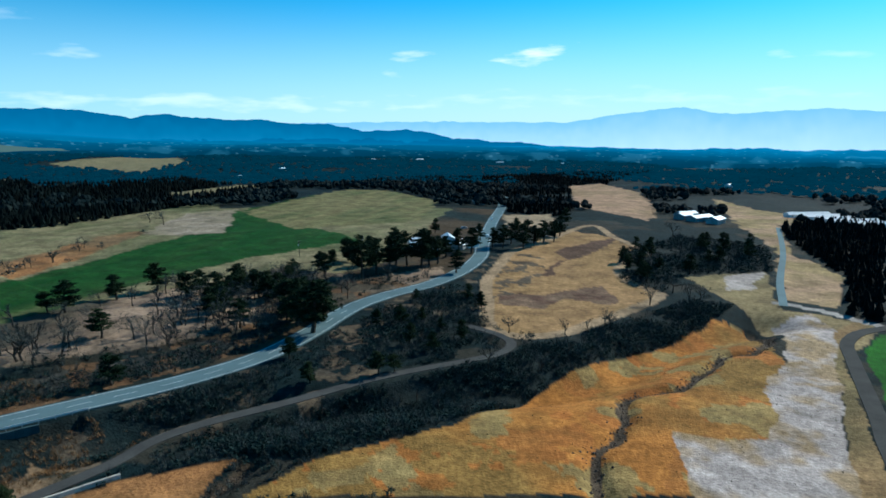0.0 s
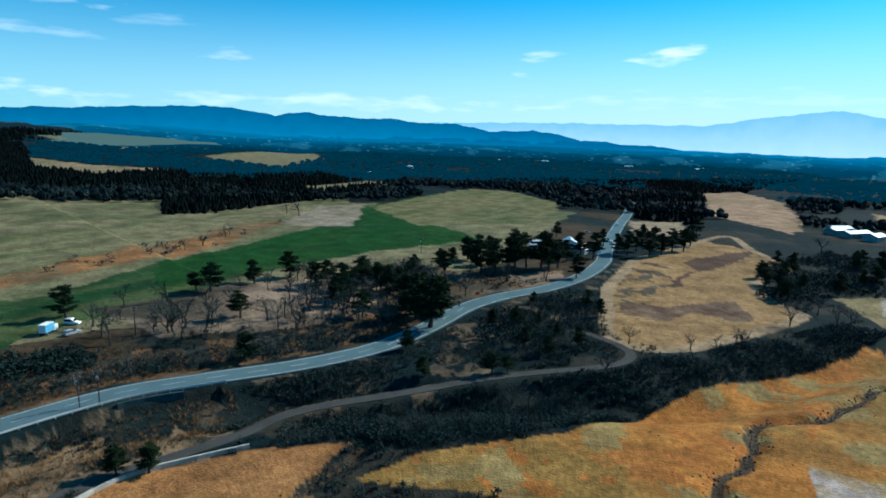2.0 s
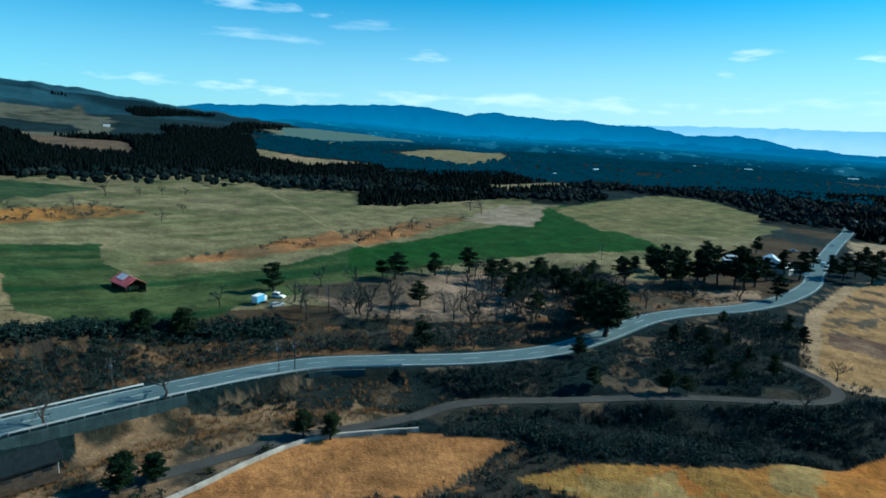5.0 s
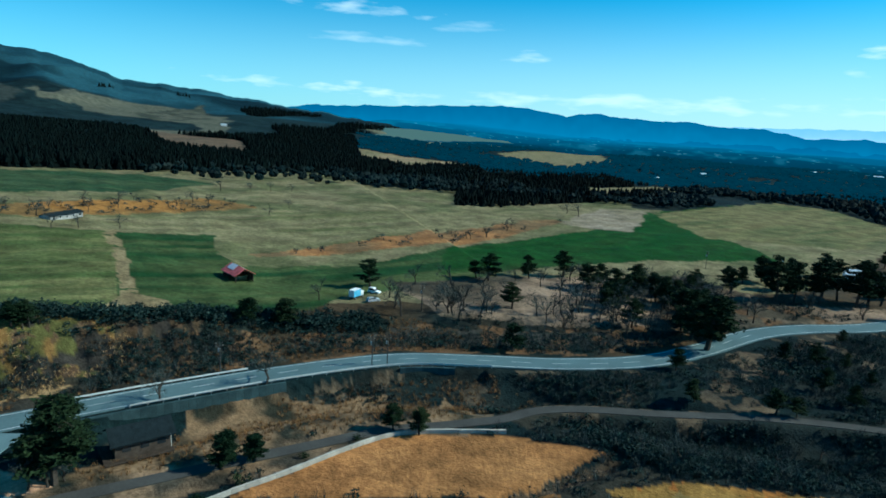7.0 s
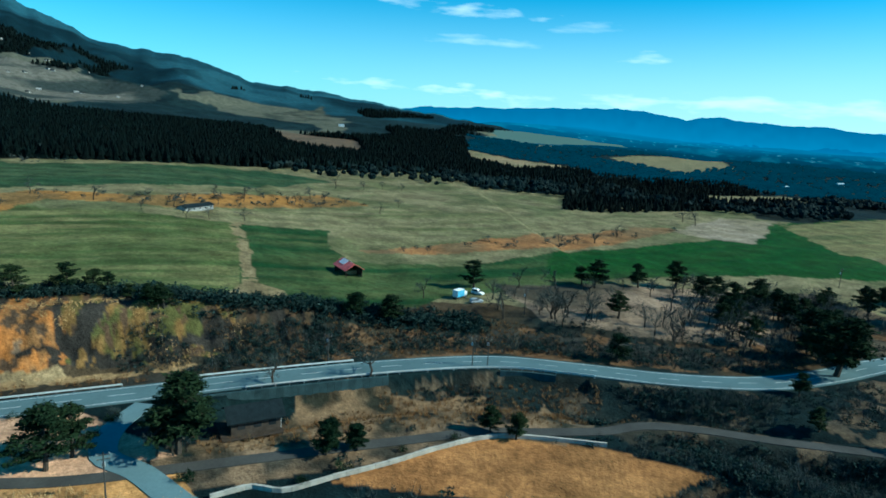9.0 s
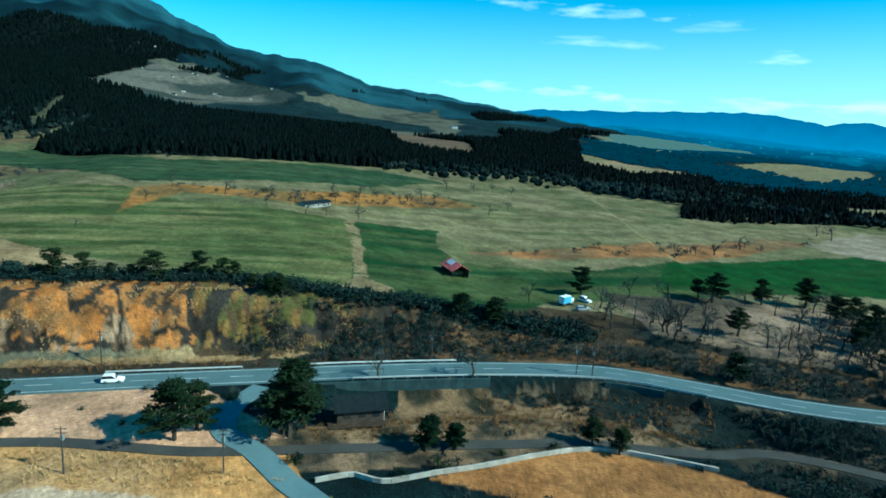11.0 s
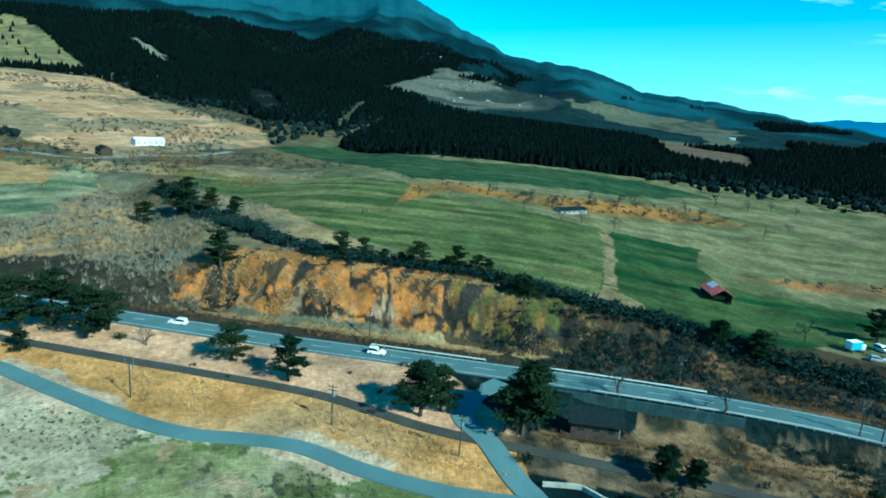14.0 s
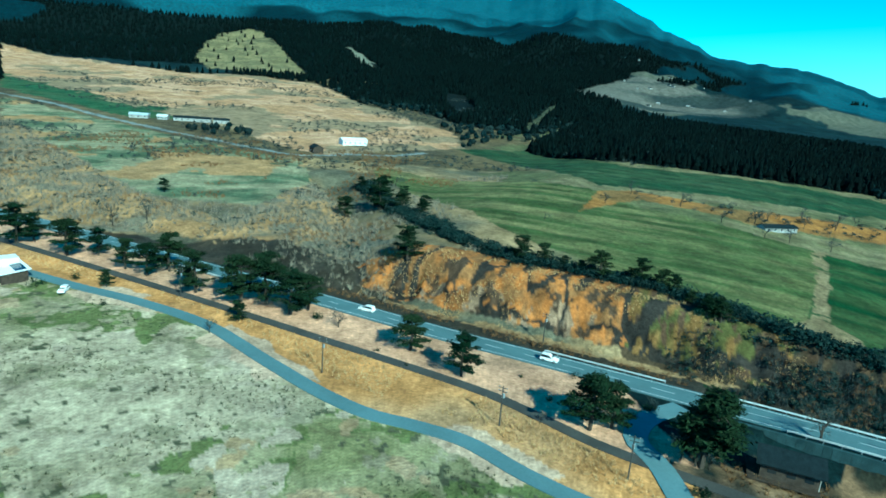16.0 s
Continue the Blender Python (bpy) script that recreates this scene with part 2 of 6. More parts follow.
HILLS = [(-9.5, -1.5), (-9.0, -1.33), (-8, -0.98), (-5.9, -0.74), (-0.8, -0.54), (1.2, -0.03), (3.3, 0.27), (7.3, 0.17), (10.3, 0.81), (13.3, 0.75), (15.6, 1.13), (18.4, 1.06), (20.2, 1.28), (21.6, 1.23), (23.3, 1.49),
         (25, 1.38), (26.1, 1.14), (27.9, 1.43), (31.3, 1.85), (34.6, 1.8), (41.5, 1.44), (48.5, 1.25), (52.3, 0.81), (58, 0.4)]
PEAKS = [(-48, 0.8), (-40, 1.2), (-34.9, 1.57), (-31.3, 1.89), (-28.7, 1.77), (-24.7, 1.47), (-22.9, 1.67), (-20.7, 2.12), (-18, 1.87), (-14.8, 1.47), (-10.9, 0.9), (-0.8, 1.0), (9.3, 0.9), (30, 0.5)]


def base(x, y):
    """The lie of the land: it falls gently ahead and climbs to the volcano."""
    e = -x - 0.35 * y - 150
    return 0.02 * np.minimum(e + 200, 0) + 0.03 * np.clip(e, 0, 400) + 0.065 * np.clip(e - 400, 0, 900) + 0.07 * np.clip(e - 1300, 0, 900)


def height(x, y):
    x, y = np.asarray(x, float), np.asarray(y, float)
    r, z = np.hypot(x, y), base(x, y)
    d, at = line_distance(x, y, ROAD_LINE)
    d = np.where(np.abs(at) > 900, np.abs(d), d)
    near = smooth(1500, 500, r)
    # bank and plateau on the upper side of the road
    hc = 3.5 + 9.0 * smooth(125, 30, at) * smooth(-110, -35, at)
    hc = np.where(at > 235, 0.5, hc - 2.5 * smooth(150, 235, at))
    start = 9 + 5 * fbm(x, y, 22, 3, 5)
    rise = smooth(0, 1, (d - start) / (17 + 9 * smooth(60, 140, at)))
    z = z + near * rise * (hc + 0.7 * (fbm(x, y, 9, 3, 8) - 0.5))
    cliff = rise * (1 - rise) * 4 * smooth(110, 60, at) * smooth(-100, -40, at)
    z = z + cliff * 5.0 * (fbm(at, rise * 9, 4.0, 4, 11) - 0.5)
    z = z - cliff * 1.1 * smooth(0.07, 0.0, np.abs(fbm(at, rise * 5, 13, 3, 12) - 0.5))
    # ravine beyond the cliff, gully below the road, ditch in the golden field
    dr, _ = line_distance(x, y, RAVINE_LINE)
    z = z - 6.0 * np.exp(-(dr / 13) ** 2) * smooth(8, 30, d)
    dg, _ = line_distance(x, y, GULLY_LINE)
    z = z - 5.5 * np.exp(-(dg / 10) ** 2) * smooth(5, 6.5, np.abs(d))
    dd, _ = line_distance(x, y, DITCH_LINE)
    dk, _ = line_distance(x, y, CRACK_LINE)
    z = z - 1.6 * (np.exp(-(dd / 2.2) ** 2) + np.exp(-(dk / 1.5) ** 2)) * (0.5 + fbm(x, y, 8, 2, 3))
    # gentle swells
    open_ = smooth(5, 25, np.abs(d)) * smooth(0, 60, r)
    z = z + open_ * (2.2 * (fbm(x, y, 90, 3, 21) - 0.5) + 0.5 * (fbm(x, y, 12, 3, 22) - 0.5))
    z = z + smooth(400, 1500, r) * 30 * (fbm(x, y, 420, 4, 31) - 0.5)
    # paths lie flat
    for line, half in ((ROAD_LINE, 5.1), (CYCLE_LINE, 2.2), (LANE_LINE, 2.4), (LINK_LINE, 3.2), (TRACK_LINE, 2.6), (CROP_LINE, 2.8)):
        dl = np.abs(line_distance(x, y, line)[0])
        outer = np.where((half > 5) & (d < 0) & (at > 55) & (at < 130), 0.4, 3.5)
        w = 1 - smooth(0, 1, (dl - half) / outer)
        z = z * (1 - w) + base(x, y) * w
    # volcano
    az = np.degrees(np.arctan2(-x, y))
    crest = 3600 + 420 * np.sin(np.radians(az * 4.2)) + 220 * np.sin(np.radians(az * 13))
    top = 60 + crest * np.tan(np.radians(np.interp(az, [v[0] for v in VOLCANO], [v[1] for v in VOLCANO], left=-1.5, right=-1.5)))
    top = top + 22 * (fbm(az * 30, az * 0, 30, 3, 41) - 0.5)
    up = np.clip((r - 1300) / (crest - 1300), 0, 1)
    ridge = 1 - np.abs(2 * fbm(x + 0.3 * y, y * 1.6, 900, 4, 51) - 1) * 1.6
    hill = top * (0.35 * up + 0.65 * up**1.5) - 170 * up * (1 - up) * 4 * (1 - ridge) * smooth(60, 300, top) * 0.5
    hill = np.where(r > crest, top - 0.35 * (r - crest), hill)
    z = np.where(r > 1300, np.maximum(z * (1 - smooth(1300, 2600, r)) + smooth(1300, 2600, r) * np.minimum(z, 60), hill + z * (1 - up)), z)
    return z


def upland_forest(x, y):
    """Where plantations stand on the lower slopes of the volcano."""
    r, az = np.hypot(x, y), np.degrees(np.arctan2(-x, y))
    limit = 0.50 - 0.16 * smooth(76, 92, az)
    return (r > 900) & (r < 2350 + 500 * (fbm(x, y, 300, 3, 73) - 0.5)) & (az > 37 + 20 * fbm(x, y, 200, 3, 75)) & (fbm(x * 0.8 + y * 0.5, (y - 0.6 * x) * 0.5, 330, 3, 71) > limit)


# fields, thickets and woods, as outlines in the plan
FOREST_FLOOR_A = [(-567, -1), (-1200, 134), (-1117, 346), (-1019, 530), (-985, 641), (-1056, 1047), (-616, 647), (-458, 689), (-327, 517), (-448, 481), (-482, 374), (-490, 258), (-474, 149), (-487, 55)]
MEADOW_A = [(-170, 51), (-259, 80), (-259, 120), (-248, 160), (-213, 138), (-194, 136), (-171, 176), (-171, 256), (-156, 327), (-140, 462), (-91, 393), (-110, 297), (-127, 217), (-127, 184), (-142, 136), (-134, 119)]
STRAW_A = [(-290, 90), (-296, 228), (-211, 421), (-189, 318), (-216, 155), (-252, 162), (-264, 82)]
MEADOW_B = [(-538, -65), (-567, -1), (-460, 67), (-464, 245), (-407, 265), (-369, 175), (-355, 40), (-459, -4)]
MEADOW_C = [(-389, -94), (-338, 32), (-297, 55), (-258, 118), (-155, 73), (-175, 39), (-216, -2), (-299, -48), (-355, -87)]
RUST_A = [(-211, 151), (-208, 217), (-197, 376), (-181, 379), (-173, 265), (-190, 195), (-205, 152)]
RUST_B = [(-333, 38), (-347, 57), (-320, 101), (-344, 167), (-340, 226), (-307, 225), (-303, 162), (-291, 104), (-320, 59), (-294, 38), (-272, 24)]
GROVE = [(-145, 163), (-126, 198), (-74, 268), (-32, 255), (-1, 283), (0, 260), (-28, 226), (-54, 192), (-77, 167), (-108, 146)]
MEADOW_D = [(-140, 189), (-172, 234), (-155, 347), (-158, 473), (-125, 612), (-89, 594), (-89, 397), (-46, 347), (-101, 284)]
LOT = [(-181, 367), (-191, 461), (-164, 492), (-132, 373), (-155, 363)]
PASTURE = [(-153, 474), (-104, 697), (-58, 680), (-5, 584), (-17, 432), (-61, 402), (-94, 385)]
ISLAND = [(14, 195), (16, 252), (36, 324), (80, 404), (104, 380), (107, 324), (80, 281), (77, 253), (86, 240), (69, 217), (40, 186), (20, 182)]
ISLAND_PATCH = [(20, 234), (38, 233), (65, 252), (67, 225), (62, 221), (46, 229), (36, 214), (20, 217)]
ISLAND_PATCH_B = [(59, 326), (107, 381), (99, 357), (74, 314), (61, 302), (48, 268), (41, 265), (61, 305)]
GOLD_FIELD = [(-34, 94), (-24, 106), (2, 120), (22, 146), (37, 161), (71, 187), (93, 210), (104, 205), (98, 173), (84, 140), (69, 96)]
FROST = [(48, 120), (56, 116), (66, 118), (75, 129), (78, 143), (101, 172), (115, 208), (132, 213), (124, 186), (101, 150), (81, 116), (73, 96), (60, 70), (40, 70), (43, 96)]
FROST_B = [(127, 274), (154, 287), (128, 250), (117, 246)]
RIGHT_GRASS = [(108, 273), (154, 287), (123, 221), (145, 198), (112, 164), (108, 184), (109, 224)]
CROP = [(180, 211), (160, 199), (147, 193), (135, 187), (126, 177), (117, 162), (107, 142), (98, 124), (140, 140), (180, 180)]
GOLD_TRI = [(-79, 52), (-77, 69), (-74, 84), (-56, 100), (-38, 107), (-43, 90), (-38, 88)]
HILL_GOLD = [(-1117, -1022), (-1080, -621), (-1166, -589), (-1114, -390), (-640, -79), (-548, -57), (-411, -142), (-507, -256), (-590, -419), (-748, -688)]
SLOPE_GREEN = [(-527, -487), (-493, -392), (-425, -240), (-371, -136), (-304, -108), (-250, -101), (-245, -150), (-254, -182), (-299, -243), (-347, -300), (-362, -337)]
HILL_GREEN = [(-762, -701), (-746, -638), (-588, -393), (-601, -310), (-545, -286), (-503, -336), (-538, -427), (-605, -558)]
TAN_PATCH = [(-1253, -172), (-1194, -128), (-937, -78), (-840, -91), (-951, -131)]
STREAK = [(-1861, -569), (-1890, -557), (-1481, -355), (-1422, -353), (-1651, -473)]
FIELD_F1 = [(-695, 1102), (-721, 1325), (-752, 1725), (-476, 1188), (-505, 957)]
FIELD_F2 = [(-1223, 1736), (-1345, 2128), (-912, 1561), (-866, 1328)]
FIELD_F3 = [(165, 819), (215, 859), (229, 729), (185, 531), (156, 464), (121, 560)]
FIELD_F4 = [(285, 656), (284, 568), (300, 506), (239, 433), (192, 336), (183, 277), (145, 221), (132, 232), (191, 351), (219, 461)]
FIELD_F5 = [(47, 486), (88, 492), (74, 419), (44, 409)]
FIELD_F6 = [(-290, 613), (-253, 725), (-200, 775), (-213, 642), (-237, 571)]
FIELD_F7 = [(-842, 843), (-716, 813), (-498, 764), (-492, 580), (-636, 649)]
FIELD_F8 = [(-693, 1103), (-703, 1573), (-477, 1204), (-461, 947)]
FIELD_F9 = [(-1051, 534), (-921, 652), (-689, 500), (-762, 430)]
FIELD_F10 = [(-1355, 1379), (-1340, 1823), (-818, 1353), (-906, 1146)]
FIELD_F11 = [(-1478, 740), (-1895, 1192), (-1363, 879), (-1292, 705)]
FIELD_F12 = [(-1529, 1515), (-1384, 1746), (-1115, 1835), (-904, 1518), (-986, 1334), (-1151, 1157)]
VILLAGE = [(-1479, 80), (-1893, 273), (-1762, 475), (-1606, 573), (-1457, 422), (-1418, 230)]
CUT = [(-747, -12), (-1309, 40), (-1223, 52), (-726, -1)]
THICKET_A = [(-50, 111), (-37, 127), (-19, 140), (10, 157), (22, 172), (59, 196), (103, 236), (109, 224), (89, 203), (71, 187), (37, 162), (22, 147), (2, 122), (-24, 107)]
THICKET_B = [(-22, 157), (-27, 196), (-7, 230), (14, 230), (15, 186), (3, 165)]
THICKET_C = [(-107, 88), (-96, 111), (-43, 156), (-41, 139), (-62, 126), (-62, 105), (-82, 116), (-98, 102)]
THICKET_D = [(-153, 46), (-136, 90), (-111, 129), (-52, 184), (-51, 167), (-105, 121), (-127, 89), (-147, 43)]
THICKET_E = [(-447, -414), (-338, -278), (-250, -168), (-221, -112), (-324, -112), (-276, -78), (-181, -30), (-173, -30), (-185, -56), (-204, -125), (-198, -165), (-203, -192)]
THICKET_F = [(94, 322), (149, 388), (188, 353), (156, 286), (108, 273), (89, 240), (76, 258)]
THICKET_G = [(-52, 116), (3, 166), (5, 142), (-25, 106), (-38, 108), (-54, 105)]
THICKET_H = [(-153, 44), (-141, 79), (-132, 100), (-126, 88), (-131, 67), (-138, 46), (-149, 34)]
THICKET_I = [(-109, 85), (-100, 102), (-85, 120), (-72, 129), (-69, 126), (-88, 107), (-100, 90)]
WOODS_A = [(245, 447), (368, 512), (151, 204), (142, 210), (185, 277), (206, 355)]
WOODS_B = [(58, 574), (131, 638), (111, 528), (88, 475), (53, 495)]
WOODS_C = [(-110, 844), (430, 1271), (230, 860), (168, 700), (132, 670), (61, 629), (9, 645), (-54, 709)]
WOODS_D = [(-463, 650), (-337, 818), (-194, 639), (-179, 571), (-212, 511), (-238, 408), (-263, 364)]
DEEP_WOODS = [(-2010, -547), (-2067, -110), (-1994, 277), (-1313, 166), (-692, 3), (-727, -86), (-1034, -239)]
GROVE_DENSE = [(-92, 202), (-71, 251), (-45, 239), (-39, 204), (-52, 191), (-77, 171)]
RIGHT_EDGE = [(124, 190), (142, 206), (146, 199), (131, 191), (120, 180), (112, 165), (102, 145), (93, 127), (87, 116), (76, 92), (71, 96), (84, 120), (104, 155)]
BANK_A = [(-106, 30), (-99, 41), (-92, 54), (-88, 64), (-83, 79), (-81, 91), (-97, 96), (-108, 86), (-112, 79), (-116, 67), (-107, 59), (-104, 45)]
BANK_B = [(-94, 53), (-92, 63), (-84, 75), (-80, 87), (-93, 106), (-99, 95), (-105, 86), (-111, 73), (-111, 62)]
MOUND = [(-76, 95), (-82, 114), (-66, 104), (-64, 100), (-71, 94)]
GRASS_KNOLL = [(-1302, -733), (-1832, -940), (-1787, -790), (-1229, -437), (-1226, -496), (-1191, -635)]

# trees: x, y, height
PINES_ROADSIDE = [(-136.8, -22.6, 8.9), (-126.8, -9.1, 9.6), (-110.7, 17.2, 10.7), (-112.6, 21.8, 9.6), (-107.8, 38.8, 11.5), (-88.1, 57.7, 6.2), (-85.8, 62.2, 4.8), (-184.6, 1.5, 7.4), (-184.0, 8.3, 6.0), (-176.6, 24.1, 7.7), (-176.0, 35.4, 7.1), (-172.5, 40.8, 5.8), (-171.6, 44.0, 5.1), (-155.4, 50.7, 5.7), (-137.8, 98.2, 6.6), (-132.1, 106.6, 7.3), (-274.7, -64.5, 14.2), (-265.6, -52.6, 7.7), (-243.2, -39.3, 6.3), (-144.4, 152.2, 9.4), (-181.2, 14.3, 3.7), (-179.0, 18.8, 3.7), (-163.0, 46.4, 3.6)]
PINES_SLOPE = [(-121.5, 193.0, 10.0), (-127.6, 193.2, 6.7), (-114.8, 211.3, 8.7), (-106.5, 225.7, 10.3), (-95.9, 166.8, 8.2), (-89.6, 211.1, 9.9), (-88.7, 220.5, 8.8), (-74.5, 211.1, 8.7), (-75.1, 224.3, 7.8), (-66.4, 217.0, 9.5), (-66.1, 227.5, 7.3), (-72.9, 196.5, 6.7), (-59.8, 243.1, 8.9), (-39.5, 181.0, 16.1), (-45.8, 189.5, 14.1), (-39.2, 195.8, 12.5), (-52.6, 201.1, 11.3), (-80.1, 141.8, 7.5), (-41.5, 159.8, 5.6), (-32.7, 144.3, 5.3), (-16.4, 148.5, 5.9), (-12.4, 150.3, 4.6), (-103.1, 36.5, 13.8), (-106.2, 35.1, 9.0), (-87.0, 56.4, 5.9), (-85.6, 61.5, 4.6), (-74.6, 86.5, 5.3), (-69.7, 88.3, 5.5), (-53.7, 264.0, 8.0), (-52.0, 284.4, 6.0), (-42.9, 285.3, 10.2), (-156.0, 48.9, 5.8), (-155.4, 52.0, 6.1), (-138.3, 96.8, 5.1), (-132.7, 105.6, 6.2)]
PINES_GROVE = [(-34.2, 254.6, 16.9), (-29.2, 262.8, 15.4), (-23.7, 270.7, 14.3), (-34.3, 279.4, 13.2), (-21.1, 269.6, 16.8), (-16.8, 282.8, 15.4), (-10.1, 277.2, 17.2), (-6.3, 284.4, 16.1), (-2.4, 287.2, 13.0), (-25.9, 325.4, 11.0), (-4.9, 377.1, 9.1), (1.7, 305.5, 10.3), (6.0, 267.6, 10.2), (8.3, 321.8, 12.1), (15.0, 317.6, 12.5), (21.9, 360.0, 9.4), (-49.5, 253.5, 9.6), (-44.9, 287.7, 10.8), (-50.1, 277.7, 6.8), (27.3, 335.8, 10.7), (32.7, 332.9, 12.4), (38.9, 348.1, 11.7), (43.5, 333.2, 13.1), (50.7, 340.2, 11.4), (57.9, 352.2, 12.5), (64.4, 356.0, 12.6), (71.7, 377.5, 11.9), (45.2, 383.6, 10.0), (84.5, 425.5, 11.8), (51.8, 371.7, 10.4), (90.9, 282.0, 8.0), (108.2, 317.0, 10.1), (87.2, 287.3, 7.1), (100.4, 282.7, 6.4)]
PINES_BEND = [(-174.2, -159.6, 13.3), (-179.0, -157.7, 9.5), (-170.2, -138.5, 11.2), (-174.1, -130.8, 8.8), (-165.9, -116.1, 9.1), (-162.7, -106.8, 9.6), (-168.4, -103.4, 11.6), (-154.6, -87.5, 11.4), (-152.4, -73.1, 12.5), (-154.7, -66.8, 13.6), (-149.1, -57.3, 11.6), (-152.8, -54.0, 9.6), (-140.5, -67.9, 5.2), (-150.3, -111.2, 4.9), (-320.2, -85.5, 6.7), (-303.8, -69.3, 9.7), (-284.8, -55.2, 7.5), (-252.8, -39.9, 6.7), (-256.1, -158.9, 6.1), (-181.6, -33.1, 10.7), (-266.4, -78.3, 9.3)]
BARE_MEADOW = [(-119.8, 63.1, 7.8), (-110.4, 83.2, 8.6), (-103.0, 35.2, 5.6), (-104.5, 32.9, 5.2), (-102.8, 37.6, 4.3), (-266.2, 126.1, 6.6), (-266.9, 110.2, 5.4), (-265.3, 99.6, 4.7), (-282.9, 87.1, 4.9), (-377.5, 248.4, 10.5), (-364.7, 263.6, 7.2), (-366.1, 281.7, 6.5), (-358.9, 294.6, 6.5), (-283.0, 216.8, 6.4), (-243.7, 9.1, 3.4), (-297.3, 241.9, 5.5), (-122.2, 31.5, 3.2), (-141.6, 126.8, 7.1), (-121.9, 140.2, 8.3), (-130.2, 146.7, 7.0), (-107.1, 150.1, 9.0), (-106.0, 154.5, 8.4), (-87.1, 167.6, 7.3), (-83.5, 172.0, 6.6), (-78.3, 173.3, 7.3), (-98.3, 158.8, 5.5), (-71.3, 179.0, 6.6), (-68.0, 182.2, 7.4), (-64.2, 189.4, 6.7), (-59.8, 192.7, 7.5), (-191.9, 265.3, 4.9), (-183.3, 269.9, 4.9), (-180.4, 280.9, 5.6), (-187.9, 320.2, 6.2), (-116.6, 137.0, 8.8)]
BARE_SLOPE = [(-108.0, 149.5, 9.0), (-102.6, 147.7, 8.3), (-97.9, 151.7, 6.7), (-82.7, 165.6, 6.6), (-76.4, 165.6, 6.6), (-65.4, 174.4, 7.6), (-60.8, 175.6, 7.6), (-56.0, 178.9, 7.8), (-52.4, 181.6, 7.2), (-188.2, 262.7, 5.0), (-184.8, 268.6, 4.6), (-180.0, 281.1, 5.3), (-186.0, 311.8, 7.0), (-196.5, 412.2, 9.9), (-183.8, 404.9, 9.7), (20.2, 183.5, 5.4), (37.8, 184.0, 4.7), (45.4, 187.0, 4.8), (53.9, 191.9, 5.7), (144.9, 387.1, 9.4), (76.4, 221.7, 7.7), (91.3, 239.7, 8.3), (91.3, 222.5, 8.6), (-131.0, -70.7, 3.7), (-144.7, -42.8, 5.2), (-110.6, 8.0, 2.9), (-328.1, -68.8, 6.1), (-206.6, -148.9, 8.5), (-212.3, -139.0, 8.6), (-191.4, -53.7, 7.6)]


# ---- cover of the land ----
def inside(x, y, pts):
    p = np.array(pts, float)
    hit = np.zeros(x.shape, bool)
    for a, b in zip(p, np.roll(p, -1, 0)):
        if a[1] != b[1]:
            hit ^= ((a[1] > y) != (b[1] > y)) & (x < (b[0] - a[0]) * (y - a[1]) / (b[1] - a[1]) + a[0])
    return hit


